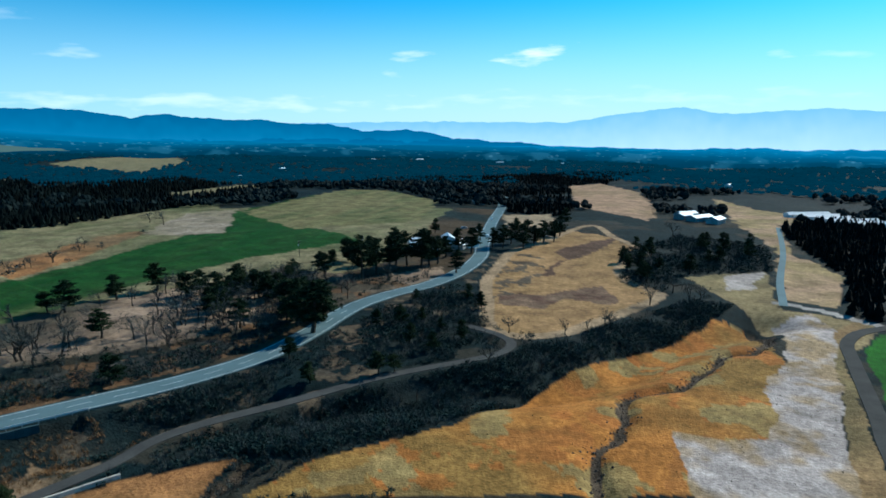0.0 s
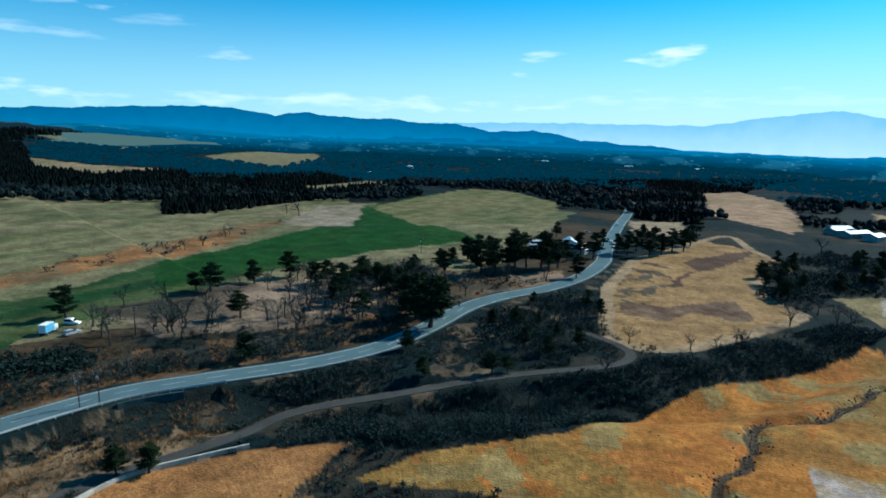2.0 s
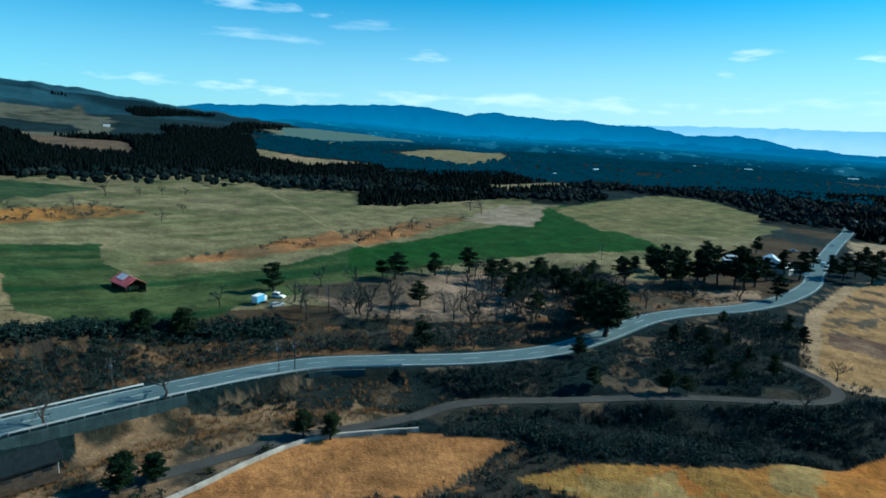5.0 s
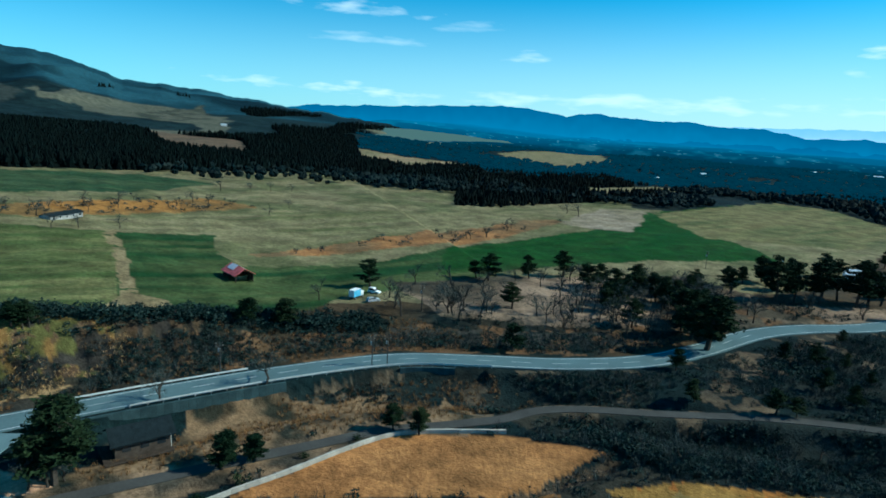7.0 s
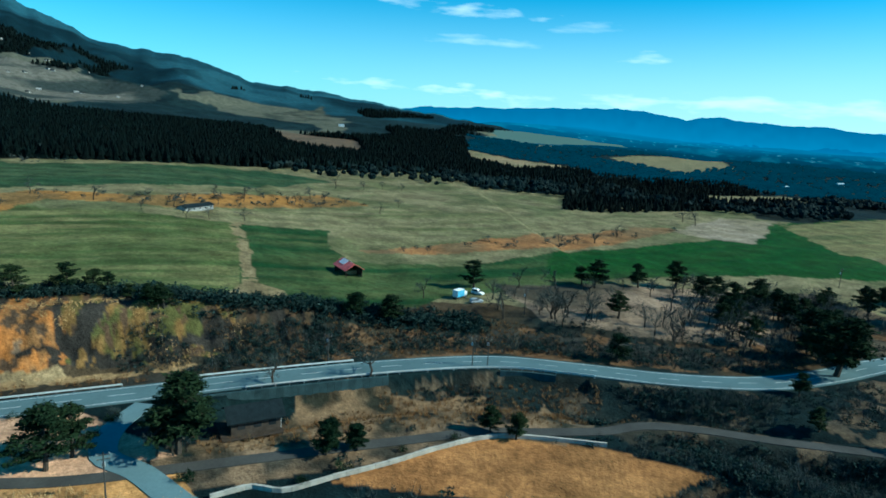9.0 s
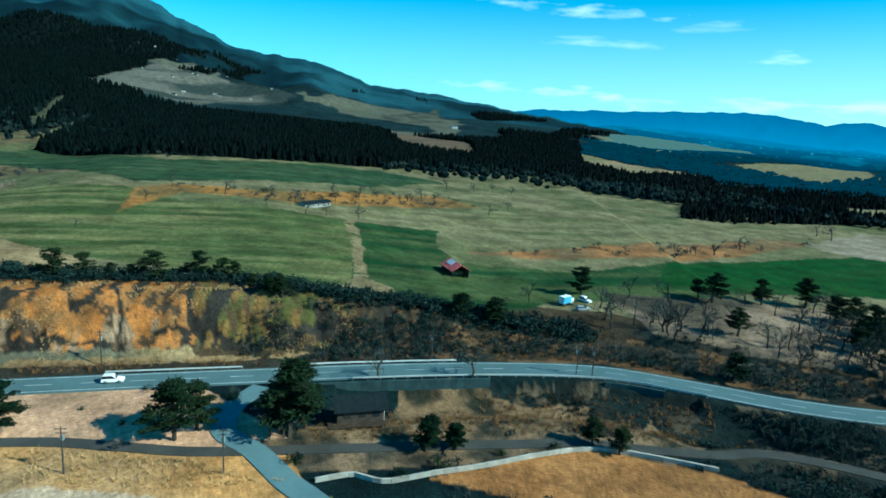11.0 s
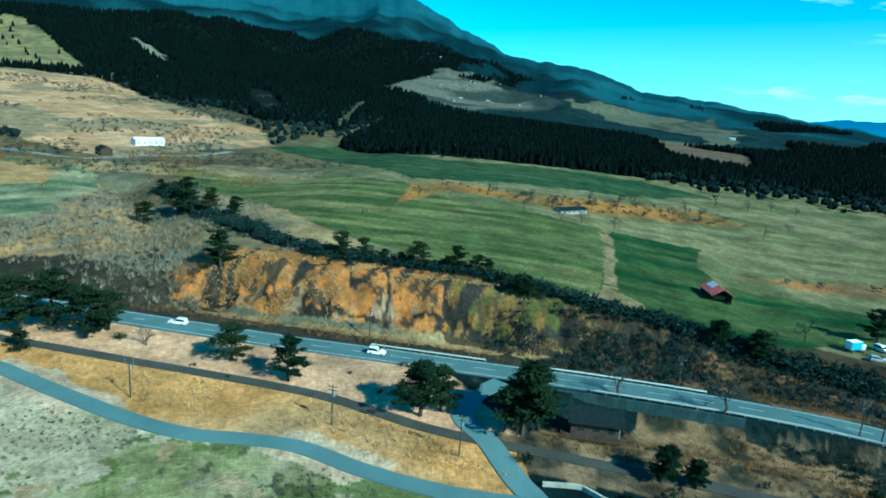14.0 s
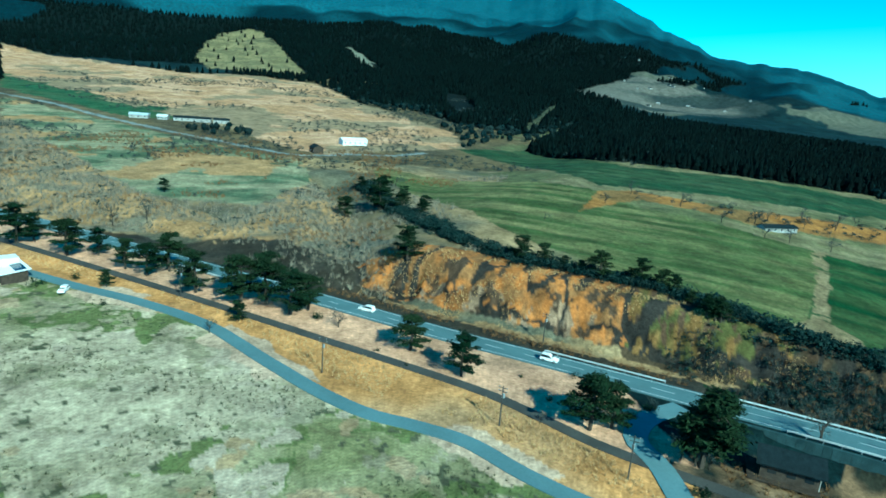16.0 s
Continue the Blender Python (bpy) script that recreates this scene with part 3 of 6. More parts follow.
def cover(x, y):
    """Colour of the ground by the plan of fields."""
    r, az = np.hypot(x, y), np.degrees(np.arctan2(-x, y))
    wob = np.clip(r / 80, 1, 15)
    xx, yy = x + wob * 1.6 * (fbm(x, y, 9, 3, 61) - 0.5), y + wob * 1.6 * (fbm(x, y, 9, 3, 62) - 0.5)
    n1, n2 = fbm(x, y, 25, 4, 63), fbm(x, y, 6, 3, 64)
    col = np.empty(x.shape + (3,))
    col[:] = (0.011, 0.024, 0.026)
    col[n1 > 0.56] = (0.045, 0.044, 0.034)

    def lay(mask, c, c2=None, w=None):
        c = np.array(c, float)
        if c2 is None:
            col[mask] = c
        else:
            k = np.clip(w[mask], 0, 1)[:, None]
            col[mask] = c * (1 - k) + np.array(c2) * k

    d, at = line_distance(np.where(r < 1000, xx, 900), np.where(r < 1000, yy, 900), ROAD_LINE[::2])
    far = r > 1000
    patch = np.clip((n1 - 0.38) * 4, 0, 1)
    # land beyond the road
    lay((d > 0) & ~far, (0.09, 0.065, 0.038), (0.018, 0.032, 0.031), patch)
    lay((d > 9) & ~far & (az > 76 + 10 * n1), (0.40, 0.29, 0.15), (0.16, 0.15, 0.10), patch)
    lay((d > 13) & (d < 22) & (at > 96) & (at < 205), (0.05, 0.055, 0.05), (0.09, 0.08, 0.06), n2)
    stripe = np.clip((fbm(x * 1.0 - y * 0.28, (y + x * 0.28) * 0.1, 7, 4, 65) - 0.34) * 2.4, 0, 1) * (0.35 + 0.65 * np.clip((fbm(x, y, 45, 3, 56) - 0.3) * 2.5, 0, 1))
    straw, dry = (0.27, 0.235, 0.125), (0.13, 0.15, 0.055)
    lay((d > 40) & ~far & (az > -5) & (az < 84 + 14 * n1), straw, (0.16, 0.165, 0.075), patch)
    # far land: woods, with blue distance haze painted into the ground colours
    lay(far | ((r > 520) & (az < 20)), (0.012, 0.024, 0.026), (0.03, 0.038, 0.032), patch)
    lay((az < 45) & (r > 560), (0.008, 0.021, 0.026), (0.018, 0.032, 0.034), patch)
    lay((r > 900) & (az > 45), (0.022, 0.044, 0.046), (0.010, 0.022, 0.025), patch)
    lay((r > 900) & (r < 2300) & (az > 46) & (az < 84) & (fbm(x * 0.6 + y * 0.8, (y * 0.6 - x * 0.8) * 0.3, 130, 3, 55) > 0.60), (0.17, 0.17, 0.12), (0.11, 0.12, 0.09), n1)
    # volcano slopes bluer further out: haze put into their colour
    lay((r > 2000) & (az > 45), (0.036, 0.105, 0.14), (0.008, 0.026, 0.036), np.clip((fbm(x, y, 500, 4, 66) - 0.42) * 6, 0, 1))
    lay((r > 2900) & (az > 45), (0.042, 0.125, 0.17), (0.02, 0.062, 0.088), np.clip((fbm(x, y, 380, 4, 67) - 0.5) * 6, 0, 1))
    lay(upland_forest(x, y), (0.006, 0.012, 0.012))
    lay((az > 84 + 14 * n1) & (r > 420) & (r < 1300), (0.20, 0.155, 0.08), (0.12, 0.10, 0.06), patch)
    for zone, c, c2, w in (
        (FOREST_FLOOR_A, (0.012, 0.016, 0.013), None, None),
        (MEADOW_A, (0.024, 0.072, 0.022), (0.14, 0.16, 0.06), stripe * 0.8), (STRAW_A, straw, dry, stripe), (MEADOW_B, (0.04, 0.082, 0.036), (0.15, 0.17, 0.08), stripe * 0.6),
        (MEADOW_C, (0.085, 0.12, 0.038), (0.27, 0.25, 0.105), np.clip(stripe * 1.3, 0, 1)), (RUST_A, (0.38, 0.19, 0.075), (0.24, 0.16, 0.08), patch),
        (RUST_B, (0.44, 0.22, 0.06), (0.26, 0.16, 0.06), patch), (GROVE, (0.36, 0.26, 0.18), (0.10, 0.085, 0.06), patch),
        (MEADOW_D, (0.018, 0.08, 0.014), (0.05, 0.10, 0.025), stripe), (LOT, (0.40, 0.33, 0.24), (0.30, 0.25, 0.16), patch),
        (PASTURE, (0.24, 0.21, 0.095), (0.12, 0.145, 0.055), stripe), (ISLAND, (0.44, 0.27, 0.12), (0.36, 0.225, 0.095), patch),
        (ISLAND_PATCH, (0.13, 0.075, 0.05), (0.28, 0.19, 0.12), np.clip(n2 * 2 - 0.6, 0, 1)), (ISLAND_PATCH_B, (0.14, 0.085, 0.055), None, None),
        (RIGHT_GRASS, (0.36, 0.27, 0.13), (0.26, 0.21, 0.10), patch),
        (GOLD_FIELD, (0.50, 0.21, 0.045), (0.34, 0.20, 0.055), patch), (FROST, (0.55, 0.47, 0.42), (0.42, 0.30, 0.17), np.clip((n2 - 0.45) * 4, 0, 1)),
        (FROST_B, (0.5, 0.43, 0.38), None, None), (CROP, (0.03, 0.16, 0.01), None, None), (GOLD_TRI, (0.46, 0.215, 0.075), (0.38, 0.19, 0.07), patch),
        (HILL_GOLD, (0.72, 0.46, 0.27), (0.55, 0.33, 0.17), patch), (SLOPE_GREEN, (0.40, 0.37, 0.22), (0.14, 0.18, 0.10), np.clip((fbm(x + y, (y - x) * 0.4, 14, 4, 76) - 0.36) * 3.6, 0, 1)), (HILL_GREEN, (0.06, 0.13, 0.06), (0.10, 0.15, 0.07), patch), (STREAK, (0.3, 0.3, 0.22), None, None), (TAN_PATCH, (0.50, 0.36, 0.24), (0.36, 0.27, 0.18), patch),
        (FIELD_F1, straw, None, None), (FIELD_F2, straw, None, None), (FIELD_F3, (0.48, 0.31, 0.19), (0.4, 0.27, 0.15), patch), (FIELD_F4, (0.48, 0.32, 0.19), (0.38, 0.28, 0.13), patch),
        (FIELD_F5, (0.42, 0.32, 0.2), None, None), (FIELD_F6, straw, None, None), (FIELD_F7, (0.42, 0.31, 0.18), straw, patch), (FIELD_F8, straw, None, None),
        (FIELD_F9, (0.2, 0.14, 0.09), (0.13, 0.1, 0.07), patch), (FIELD_F10, (0.2, 0.2, 0.13), None, None), (FIELD_F11, (0.15, 0.15, 0.11), (0.06, 0.07, 0.05), patch),
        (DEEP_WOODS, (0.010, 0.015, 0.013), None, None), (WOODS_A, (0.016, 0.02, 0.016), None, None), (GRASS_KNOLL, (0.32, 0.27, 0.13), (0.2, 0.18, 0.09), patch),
        (VILLAGE, (0.18, 0.175, 0.145), (0.05, 0.065, 0.06), np.clip((fbm(x + 0.4 * y, (y - 0.4 * x) * 0.35, 60, 4, 48) - 0.36) * 4.5, 0, 1)), (RIGHT_EDGE, (0.34, 0.22, 0.10), (0.26, 0.2, 0.09), patch), (CUT, (0.11, 0.12, 0.07), None, None),
    ):
        lay(inside(xx, yy, zone), c, c2, w)
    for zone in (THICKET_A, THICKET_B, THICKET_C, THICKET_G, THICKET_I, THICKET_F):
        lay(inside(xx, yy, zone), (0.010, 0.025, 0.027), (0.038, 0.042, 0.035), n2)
    rubble = fbm(x, y, 6, 4, 49)
    lay((d < -5.5) & (d > -34) & (r < 320) & (rubble > 0.61), (0.22, 0.16, 0.10), (0.07, 0.065, 0.05), n2)
    lay((d > 5.5) & (d < 24) & (at > 60) & (at < 240) & (rubble > 0.58), (0.22, 0.12, 0.06), (0.16, 0.11, 0.06), n2)
    for zone in (BANK_A, BANK_B, MOUND):
        lay(inside(xx, yy, zone), (0.29, 0.195, 0.11), (0.045, 0.047, 0.034), np.clip((n2 - 0.46) * 5, 0, 1))
    lay(inside(xx, yy, HILL_GOLD) & (fbm(x * 0.7 + y, y - x * 0.7, 75, 4, 47) > 0.57), (0.30, 0.24, 0.15), (0.42, 0.30, 0.17), n2)
    lay(inside(xx, yy, THICKET_E), (0.24, 0.215, 0.15), (0.50, 0.31, 0.14), np.clip((fbm(x, y, 11, 4, 77) - 0.36) * 4, 0, 1))
    # dark strip below the cliff: scrub plus shadow painted into the ground
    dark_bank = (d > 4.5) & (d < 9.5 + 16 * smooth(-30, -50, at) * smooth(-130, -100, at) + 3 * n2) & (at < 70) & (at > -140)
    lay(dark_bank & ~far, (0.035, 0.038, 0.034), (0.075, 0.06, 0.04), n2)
    lay((inside(xx, yy, SLOPE_GREEN) | inside(xx, yy, THICKET_E)) & (fbm(x, y, 32, 4, 52) > 0.58), (0.54, 0.33, 0.14), (0.42, 0.28, 0.14), n2)
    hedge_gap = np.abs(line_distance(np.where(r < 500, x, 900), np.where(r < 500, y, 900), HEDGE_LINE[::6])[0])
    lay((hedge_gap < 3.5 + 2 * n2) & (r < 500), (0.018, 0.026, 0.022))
    tm = (x < -155) & (x > -262) & (d > 20) & (np.abs(yy - (81 + (-166 - xx) * 0.41)) < 2.2 + 8 * smooth(-170, -158, x))
    lay(tm & (n2 > 0.3), (0.30, 0.235, 0.125))
    path = np.abs(line_distance(np.where((r < 400) & (x > 90), x, 900), np.where((r < 400) & (x > 90), y, 900), PATH_LINE)[0])
    lay((path < 2.2) & (r < 400), (0.46, 0.42, 0.38))
    rim = np.abs(line_distance(np.where(r < 700, x, 900), np.where(r < 700, y, 900), RIM_LINE)[0])
    lay((rim < 2.6) & (r < 700), (0.44, 0.31, 0.18))
    gold = inside(xx, yy, GOLD_FIELD) & ~inside(xx, yy, FROST) & ~inside(xx, yy, THICKET_A)
    lay(gold & (fbm(x, y, 9, 5, 54) > 0.60), (0.50, 0.18, 0.04), (0.44, 0.20, 0.05), n2)
    lay(gold & (fbm(x, y, 10, 5, 53) > 0.62), (0.33, 0.25, 0.10), (0.40, 0.26, 0.09), n2)
    hr = np.abs(line_distance(np.where((x < -200) & (r < 900), x, 900), np.where((x < -200) & (r < 900), y, 900), HILL_ROAD_LINE)[0])
    lay((hr < 3.2) & (x < -200), (0.30, 0.33, 0.32))
    # strips along the paths on the near side
    near = (d < 0) & (r < 420)
    dc = line_distance(np.where(near, xx, 900), np.where(near, yy, 900), CYCLE_LINE[::2])[0]
    dl = line_distance(np.where(near, xx, 900), np.where(near, yy, 900), LANE_LINE[::2])[0]
    early = yy < 30 + 0.3 * (xx + 120)
    lay(near & (dc > 0) & early, (0.78, 0.46, 0.28), (0.64, 0.40, 0.25), patch)
    verge = near & (yy > 28) & (yy < 96) & (dc > -7) & (dc < 3.5) & ~inside(xx, yy, GOLD_TRI)
    lay(verge, (0.31, 0.21, 0.125), (0.075, 0.066, 0.048), np.clip((n2 - 0.40) * 4, 0, 1))
    lay(near & (dc < 0) & (dl > 0) & (yy < 34), (0.70, 0.37, 0.13), (0.56, 0.36, 0.18), patch)
    pale = np.clip((n1 - 0.42) * 5, 0, 1)
    field = near & (dl < 0) & (yy < 36) & (xx > -175)
    lay(field, (0.60, 0.50, 0.33), (0.30, 0.29, 0.13), np.clip((fbm(x, y, 30, 4, 78) - 0.37) * 4, 0, 1))
    lay(field & (fbm(x, y, 22, 4, 79) > 0.60) & (n2 > 0.4), (0.13, 0.17, 0.055), (0.25, 0.26, 0.10), n2)
    lay(field & (fbm(x, y, 5, 4, 69) > 0.63), (0.36, 0.31, 0.18), (0.46, 0.40, 0.26), n1)
    lay(field & (fbm(x, y, 2.4, 3, 80) > 0.73), (0.13, 0.13, 0.075))
    lay(field & (fbm(x, y, 11, 4, 70) > 0.70), (0.46, 0.32, 0.16), (0.5, 0.4, 0.25), n2)
    lay(field & (fbm(x, y, 30, 4, 59) > 0.6) & (n2 > 0.42), (0.56, 0.46, 0.32))
    lay(near & (np.abs(dl) < 2.5 + 5 * n2) & (fbm(x, y, 26, 3, 57) > 0.47) & (yy < 36), (0.68, 0.50, 0.34))
    # cliff
    dk = np.minimum(np.abs(line_distance(np.where(near, xx, 900), np.where(near, yy, 900), DITCH_LINE)[0]), np.abs(line_distance(np.where(near, xx, 900), np.where(near, yy, 900), CRACK_LINE)[0]))
    lay(near & (dk < 0.1 + 2.2 * n2), (0.10, 0.075, 0.05))
    rise = smooth(12, 20, d) * smooth(40, 30, d) * smooth(95, 50, at) * smooth(-70, -30, at)
    cl, u = (rise > 0.3) & ~far, np.clip((d - 12) / 18, 0, 1)
    tall = u * 11
    rock = fbm(at, tall, 3.0, 4, 68)
    lay(cl, (0.52, 0.21, 0.055), (0.33, 0.17, 0.065), np.clip((fbm(at, tall, 1.8, 4, 45) - 0.38) * 4, 0, 1))
    olive = cl & (at > 26 + 16 * (n1 - 0.5))
    lay(olive, (0.12, 0.12, 0.04), (0.27, 0.16, 0.055), np.clip((rock - 0.42) * 5, 0, 1))
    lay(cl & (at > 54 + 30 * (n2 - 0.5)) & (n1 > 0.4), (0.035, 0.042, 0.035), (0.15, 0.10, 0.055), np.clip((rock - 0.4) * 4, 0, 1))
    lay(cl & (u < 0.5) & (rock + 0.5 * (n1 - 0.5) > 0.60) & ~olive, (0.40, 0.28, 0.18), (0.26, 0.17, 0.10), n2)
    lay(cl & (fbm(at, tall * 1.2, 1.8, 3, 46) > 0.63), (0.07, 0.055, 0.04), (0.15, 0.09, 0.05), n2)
    # carved gashes and low cracks drawn dark: crease shade put into the colour
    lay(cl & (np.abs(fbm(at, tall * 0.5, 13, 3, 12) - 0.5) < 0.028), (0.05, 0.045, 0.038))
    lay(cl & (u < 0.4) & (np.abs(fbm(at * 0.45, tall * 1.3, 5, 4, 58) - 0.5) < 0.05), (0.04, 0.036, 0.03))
    lay((d > 10) & (d < 13) & ~far & (at > -45) & (at < 60) & (n2 > 0.4), (0.46, 0.31, 0.15), (0.3, 0.2, 0.1), n1)
    return col * 0.57


def sheet(name, verts, faces, mat, layer=None):
    """A mesh from arrays."""
    me = bpy.data.meshes.new(name)
    verts, faces = np.asarray(verts, np.float32), np.asarray(faces, np.int32)
    k = faces.shape[1]
    me.vertices.add(len(verts))
    me.vertices.foreach_set("co", verts.ravel())
    me.loops.add(faces.size)
    me.loops.foreach_set("vertex_index", faces.ravel())
    me.polygons.add(len(faces))
    me.polygons.foreach_set("loop_start", np.arange(len(faces), dtype=np.int32) * k)
    if layer is not None:
        a = me.color_attributes.new("cover", "FLOAT_COLOR", "POINT")
        a.data.foreach_set("color", np.c_[layer, np.ones(len(layer))].astype(np.float32).ravel())
    me.materials.append(mat)
    me.update()
    me.validate()
    me.shade_flat()
    return me


def build_ground():
    az = np.radians(np.concatenate([np.arange(-45, 140, 0.2), np.arange(140, 315, 3.5)]))
    radii = [0.01, 8, 20, 35, 48, 58, 66]
    while radii[-1] < 4950:
        radii.append(radii[-1] + (0.7 if 130 < radii[-1] < 200 else max(0.8, radii[-1] * 0.0088)))
    rr = np.array(radii)
    A, R = np.meshgrid(az, rr)
    x, y = -np.sin(A) * R, np.cos(A) * R
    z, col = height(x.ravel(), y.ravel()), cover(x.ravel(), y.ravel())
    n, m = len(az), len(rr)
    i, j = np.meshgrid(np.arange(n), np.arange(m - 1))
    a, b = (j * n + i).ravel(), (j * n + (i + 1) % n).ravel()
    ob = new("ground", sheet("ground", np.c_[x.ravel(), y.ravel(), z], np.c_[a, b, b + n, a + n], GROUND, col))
    ob.data.shade_smooth()
    return tagged(ob, "dry winter farmland with meadows and brown scrub below a volcano", "ground", kind="structure")


build_ground()


def ribbon(name, pts, half, mat, lift, label, left=None, category="road", step=2.0, a=0, b=None):
    """A paved strip with edges of its own along a line."""
    c = curve(pts, step)[a:b]
    t = np.gradient(c, axis=0)
    t /= np.hypot(t[:, 0], t[:, 1])[:, None]
    nrm = np.c_[-t[:, 1], t[:, 0]]
    lo, hi = (-half, half) if left is None else left
    rows = []
    for off, dz in ((lo, -0.5), (lo, 0), (hi, 0), (hi, -0.5)):
        p = c + nrm * off
        rows.append(np.c_[p, base(c[:, 0], c[:, 1]) + lift + dz])
    v = np.stack(rows, 1).reshape(-1, 3)
    k = np.arange(len(c) - 1)[:, None] * 4
    f = np.concatenate([k + [q, q + 4, q + 5, q + 1] for q in range(3)])
    ob = new(name, sheet(name, v, f[:, ::-1], mat))
    return tagged(ob, label, category, kind="structure")


ribbon("road", ROAD, 4.1, ASPHALT, 0.22, "two-lane grey asphalt country road with white lines")
ribbon("cycle_path", CYCLE, 1.5, OLD_ASPHALT, 0.16, "narrow dark asphalt path beside the road", category="path")
ribbon("lane", LANE, 1.9, ASPHALT, 0.16, "narrow grey asphalt lane across dry grassland", category="lane")
ribbon("farm_track", TRACK, 1.5, ASPHALT, 0.14, "narrow grey farm track between pale fields", category="track")
ribbon("crop_road", CROP_ROAD, 1.9, OLD_ASPHALT, 0.16, "narrow dark farm road curving round a green crop", category="road")
ribbon("link_road", LINK, 2.3, ASPHALT, 0.19, "short asphalt link from the road to the lane", category="road")


# haze painted as emission over far growth, paler low down
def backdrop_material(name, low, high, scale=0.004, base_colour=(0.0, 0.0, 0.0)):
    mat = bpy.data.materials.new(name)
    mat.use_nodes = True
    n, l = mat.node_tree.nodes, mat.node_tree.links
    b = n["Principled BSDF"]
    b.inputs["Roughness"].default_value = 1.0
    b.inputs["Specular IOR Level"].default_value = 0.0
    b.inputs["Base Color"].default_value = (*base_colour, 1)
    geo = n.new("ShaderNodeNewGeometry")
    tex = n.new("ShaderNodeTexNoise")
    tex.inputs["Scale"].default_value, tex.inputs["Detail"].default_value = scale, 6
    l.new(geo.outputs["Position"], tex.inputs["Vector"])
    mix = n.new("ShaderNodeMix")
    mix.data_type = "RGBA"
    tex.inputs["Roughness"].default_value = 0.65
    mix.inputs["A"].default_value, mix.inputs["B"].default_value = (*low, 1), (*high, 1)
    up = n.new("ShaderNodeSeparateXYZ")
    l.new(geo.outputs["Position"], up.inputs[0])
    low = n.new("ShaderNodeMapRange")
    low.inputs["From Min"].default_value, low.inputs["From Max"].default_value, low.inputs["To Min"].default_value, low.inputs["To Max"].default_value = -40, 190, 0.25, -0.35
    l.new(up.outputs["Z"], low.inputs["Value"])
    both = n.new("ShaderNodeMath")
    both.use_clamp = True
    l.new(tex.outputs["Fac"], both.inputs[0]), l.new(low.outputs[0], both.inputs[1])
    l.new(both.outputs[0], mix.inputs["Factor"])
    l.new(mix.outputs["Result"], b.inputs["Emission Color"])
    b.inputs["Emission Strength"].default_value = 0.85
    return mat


HAZE_PAINTED_WOODS = backdrop_material("haze_painted_woods", (0.0006, 0.009, 0.017), (0.004, 0.036, 0.060), 0.02, (0.0015, 0.006, 0.008))


# ---- plants ----
rng = np.random.default_rng(7)


def part(name, mesh, parent, label=""):
    """One mesh object under a thing or under a part."""
    ob = new(name, mesh)
    ob.parent = parent
    return tagged(ob, label) if label else ob


def tube(path, radii, sides=5):
    """Rings round a bent line, as points and triangles."""
    p, v, f = np.asarray(path, float), [], []
    for k, (c, r) in enumerate(zip(p, radii)):
        t = p[min(k + 1, len(p) - 1)] - p[max(k - 1, 0)]
        t = t / (np.linalg.norm(t) + 1e-9)
        a = np.cross(t, (0.3, 0.9, 0.2))
        a /= np.linalg.norm(a) + 1e-9
        b = np.cross(t, a)
        ang = np.arange(sides) * 2 * np.pi / sides
        v.append(c + r * (np.cos(ang)[:, None] * a + np.sin(ang)[:, None] * b))
    for k in range(len(p) - 1):
        for i in range(sides):
            j = (i + 1) % sides
            q = k * sides
            f += [(q + i, q + j, q + sides + j), (q + i, q + sides + j, q + sides + i)]
    return np.concatenate(v), np.array(f)


def join(pieces):
    v, f, n = [], [], 0
    for a, b in pieces:
        v.append(a), f.append(b + n)
        n += len(a)
    return np.concatenate(v), np.concatenate(f)


def leaves(centres, spread, count, size, flat=0.5):
    """Many small leaf triangles in clumps round the centres."""
    n = len(centres) * count
    c = np.repeat(centres, count, 0)
    s = np.repeat(spread, count)[:, None]
    off = rng.normal(size=(n, 3))
    off *= (rng.random((n, 1)) ** 0.4) / (np.linalg.norm(off, axis=1, keepdims=True) + 1e-9)
    c = c + off * s * (1, 1, flat)
    tri = rng.normal(size=(n, 3, 3)) * (1, 1, 0.6)
    tri /= np.linalg.norm(tri, axis=2, keepdims=True)
    v = (c[:, None] + tri * size * rng.uniform(0.6, 1.3, (n, 1, 1))).reshape(-1, 3)
    return v, np.arange(n * 3).reshape(-1, 3)


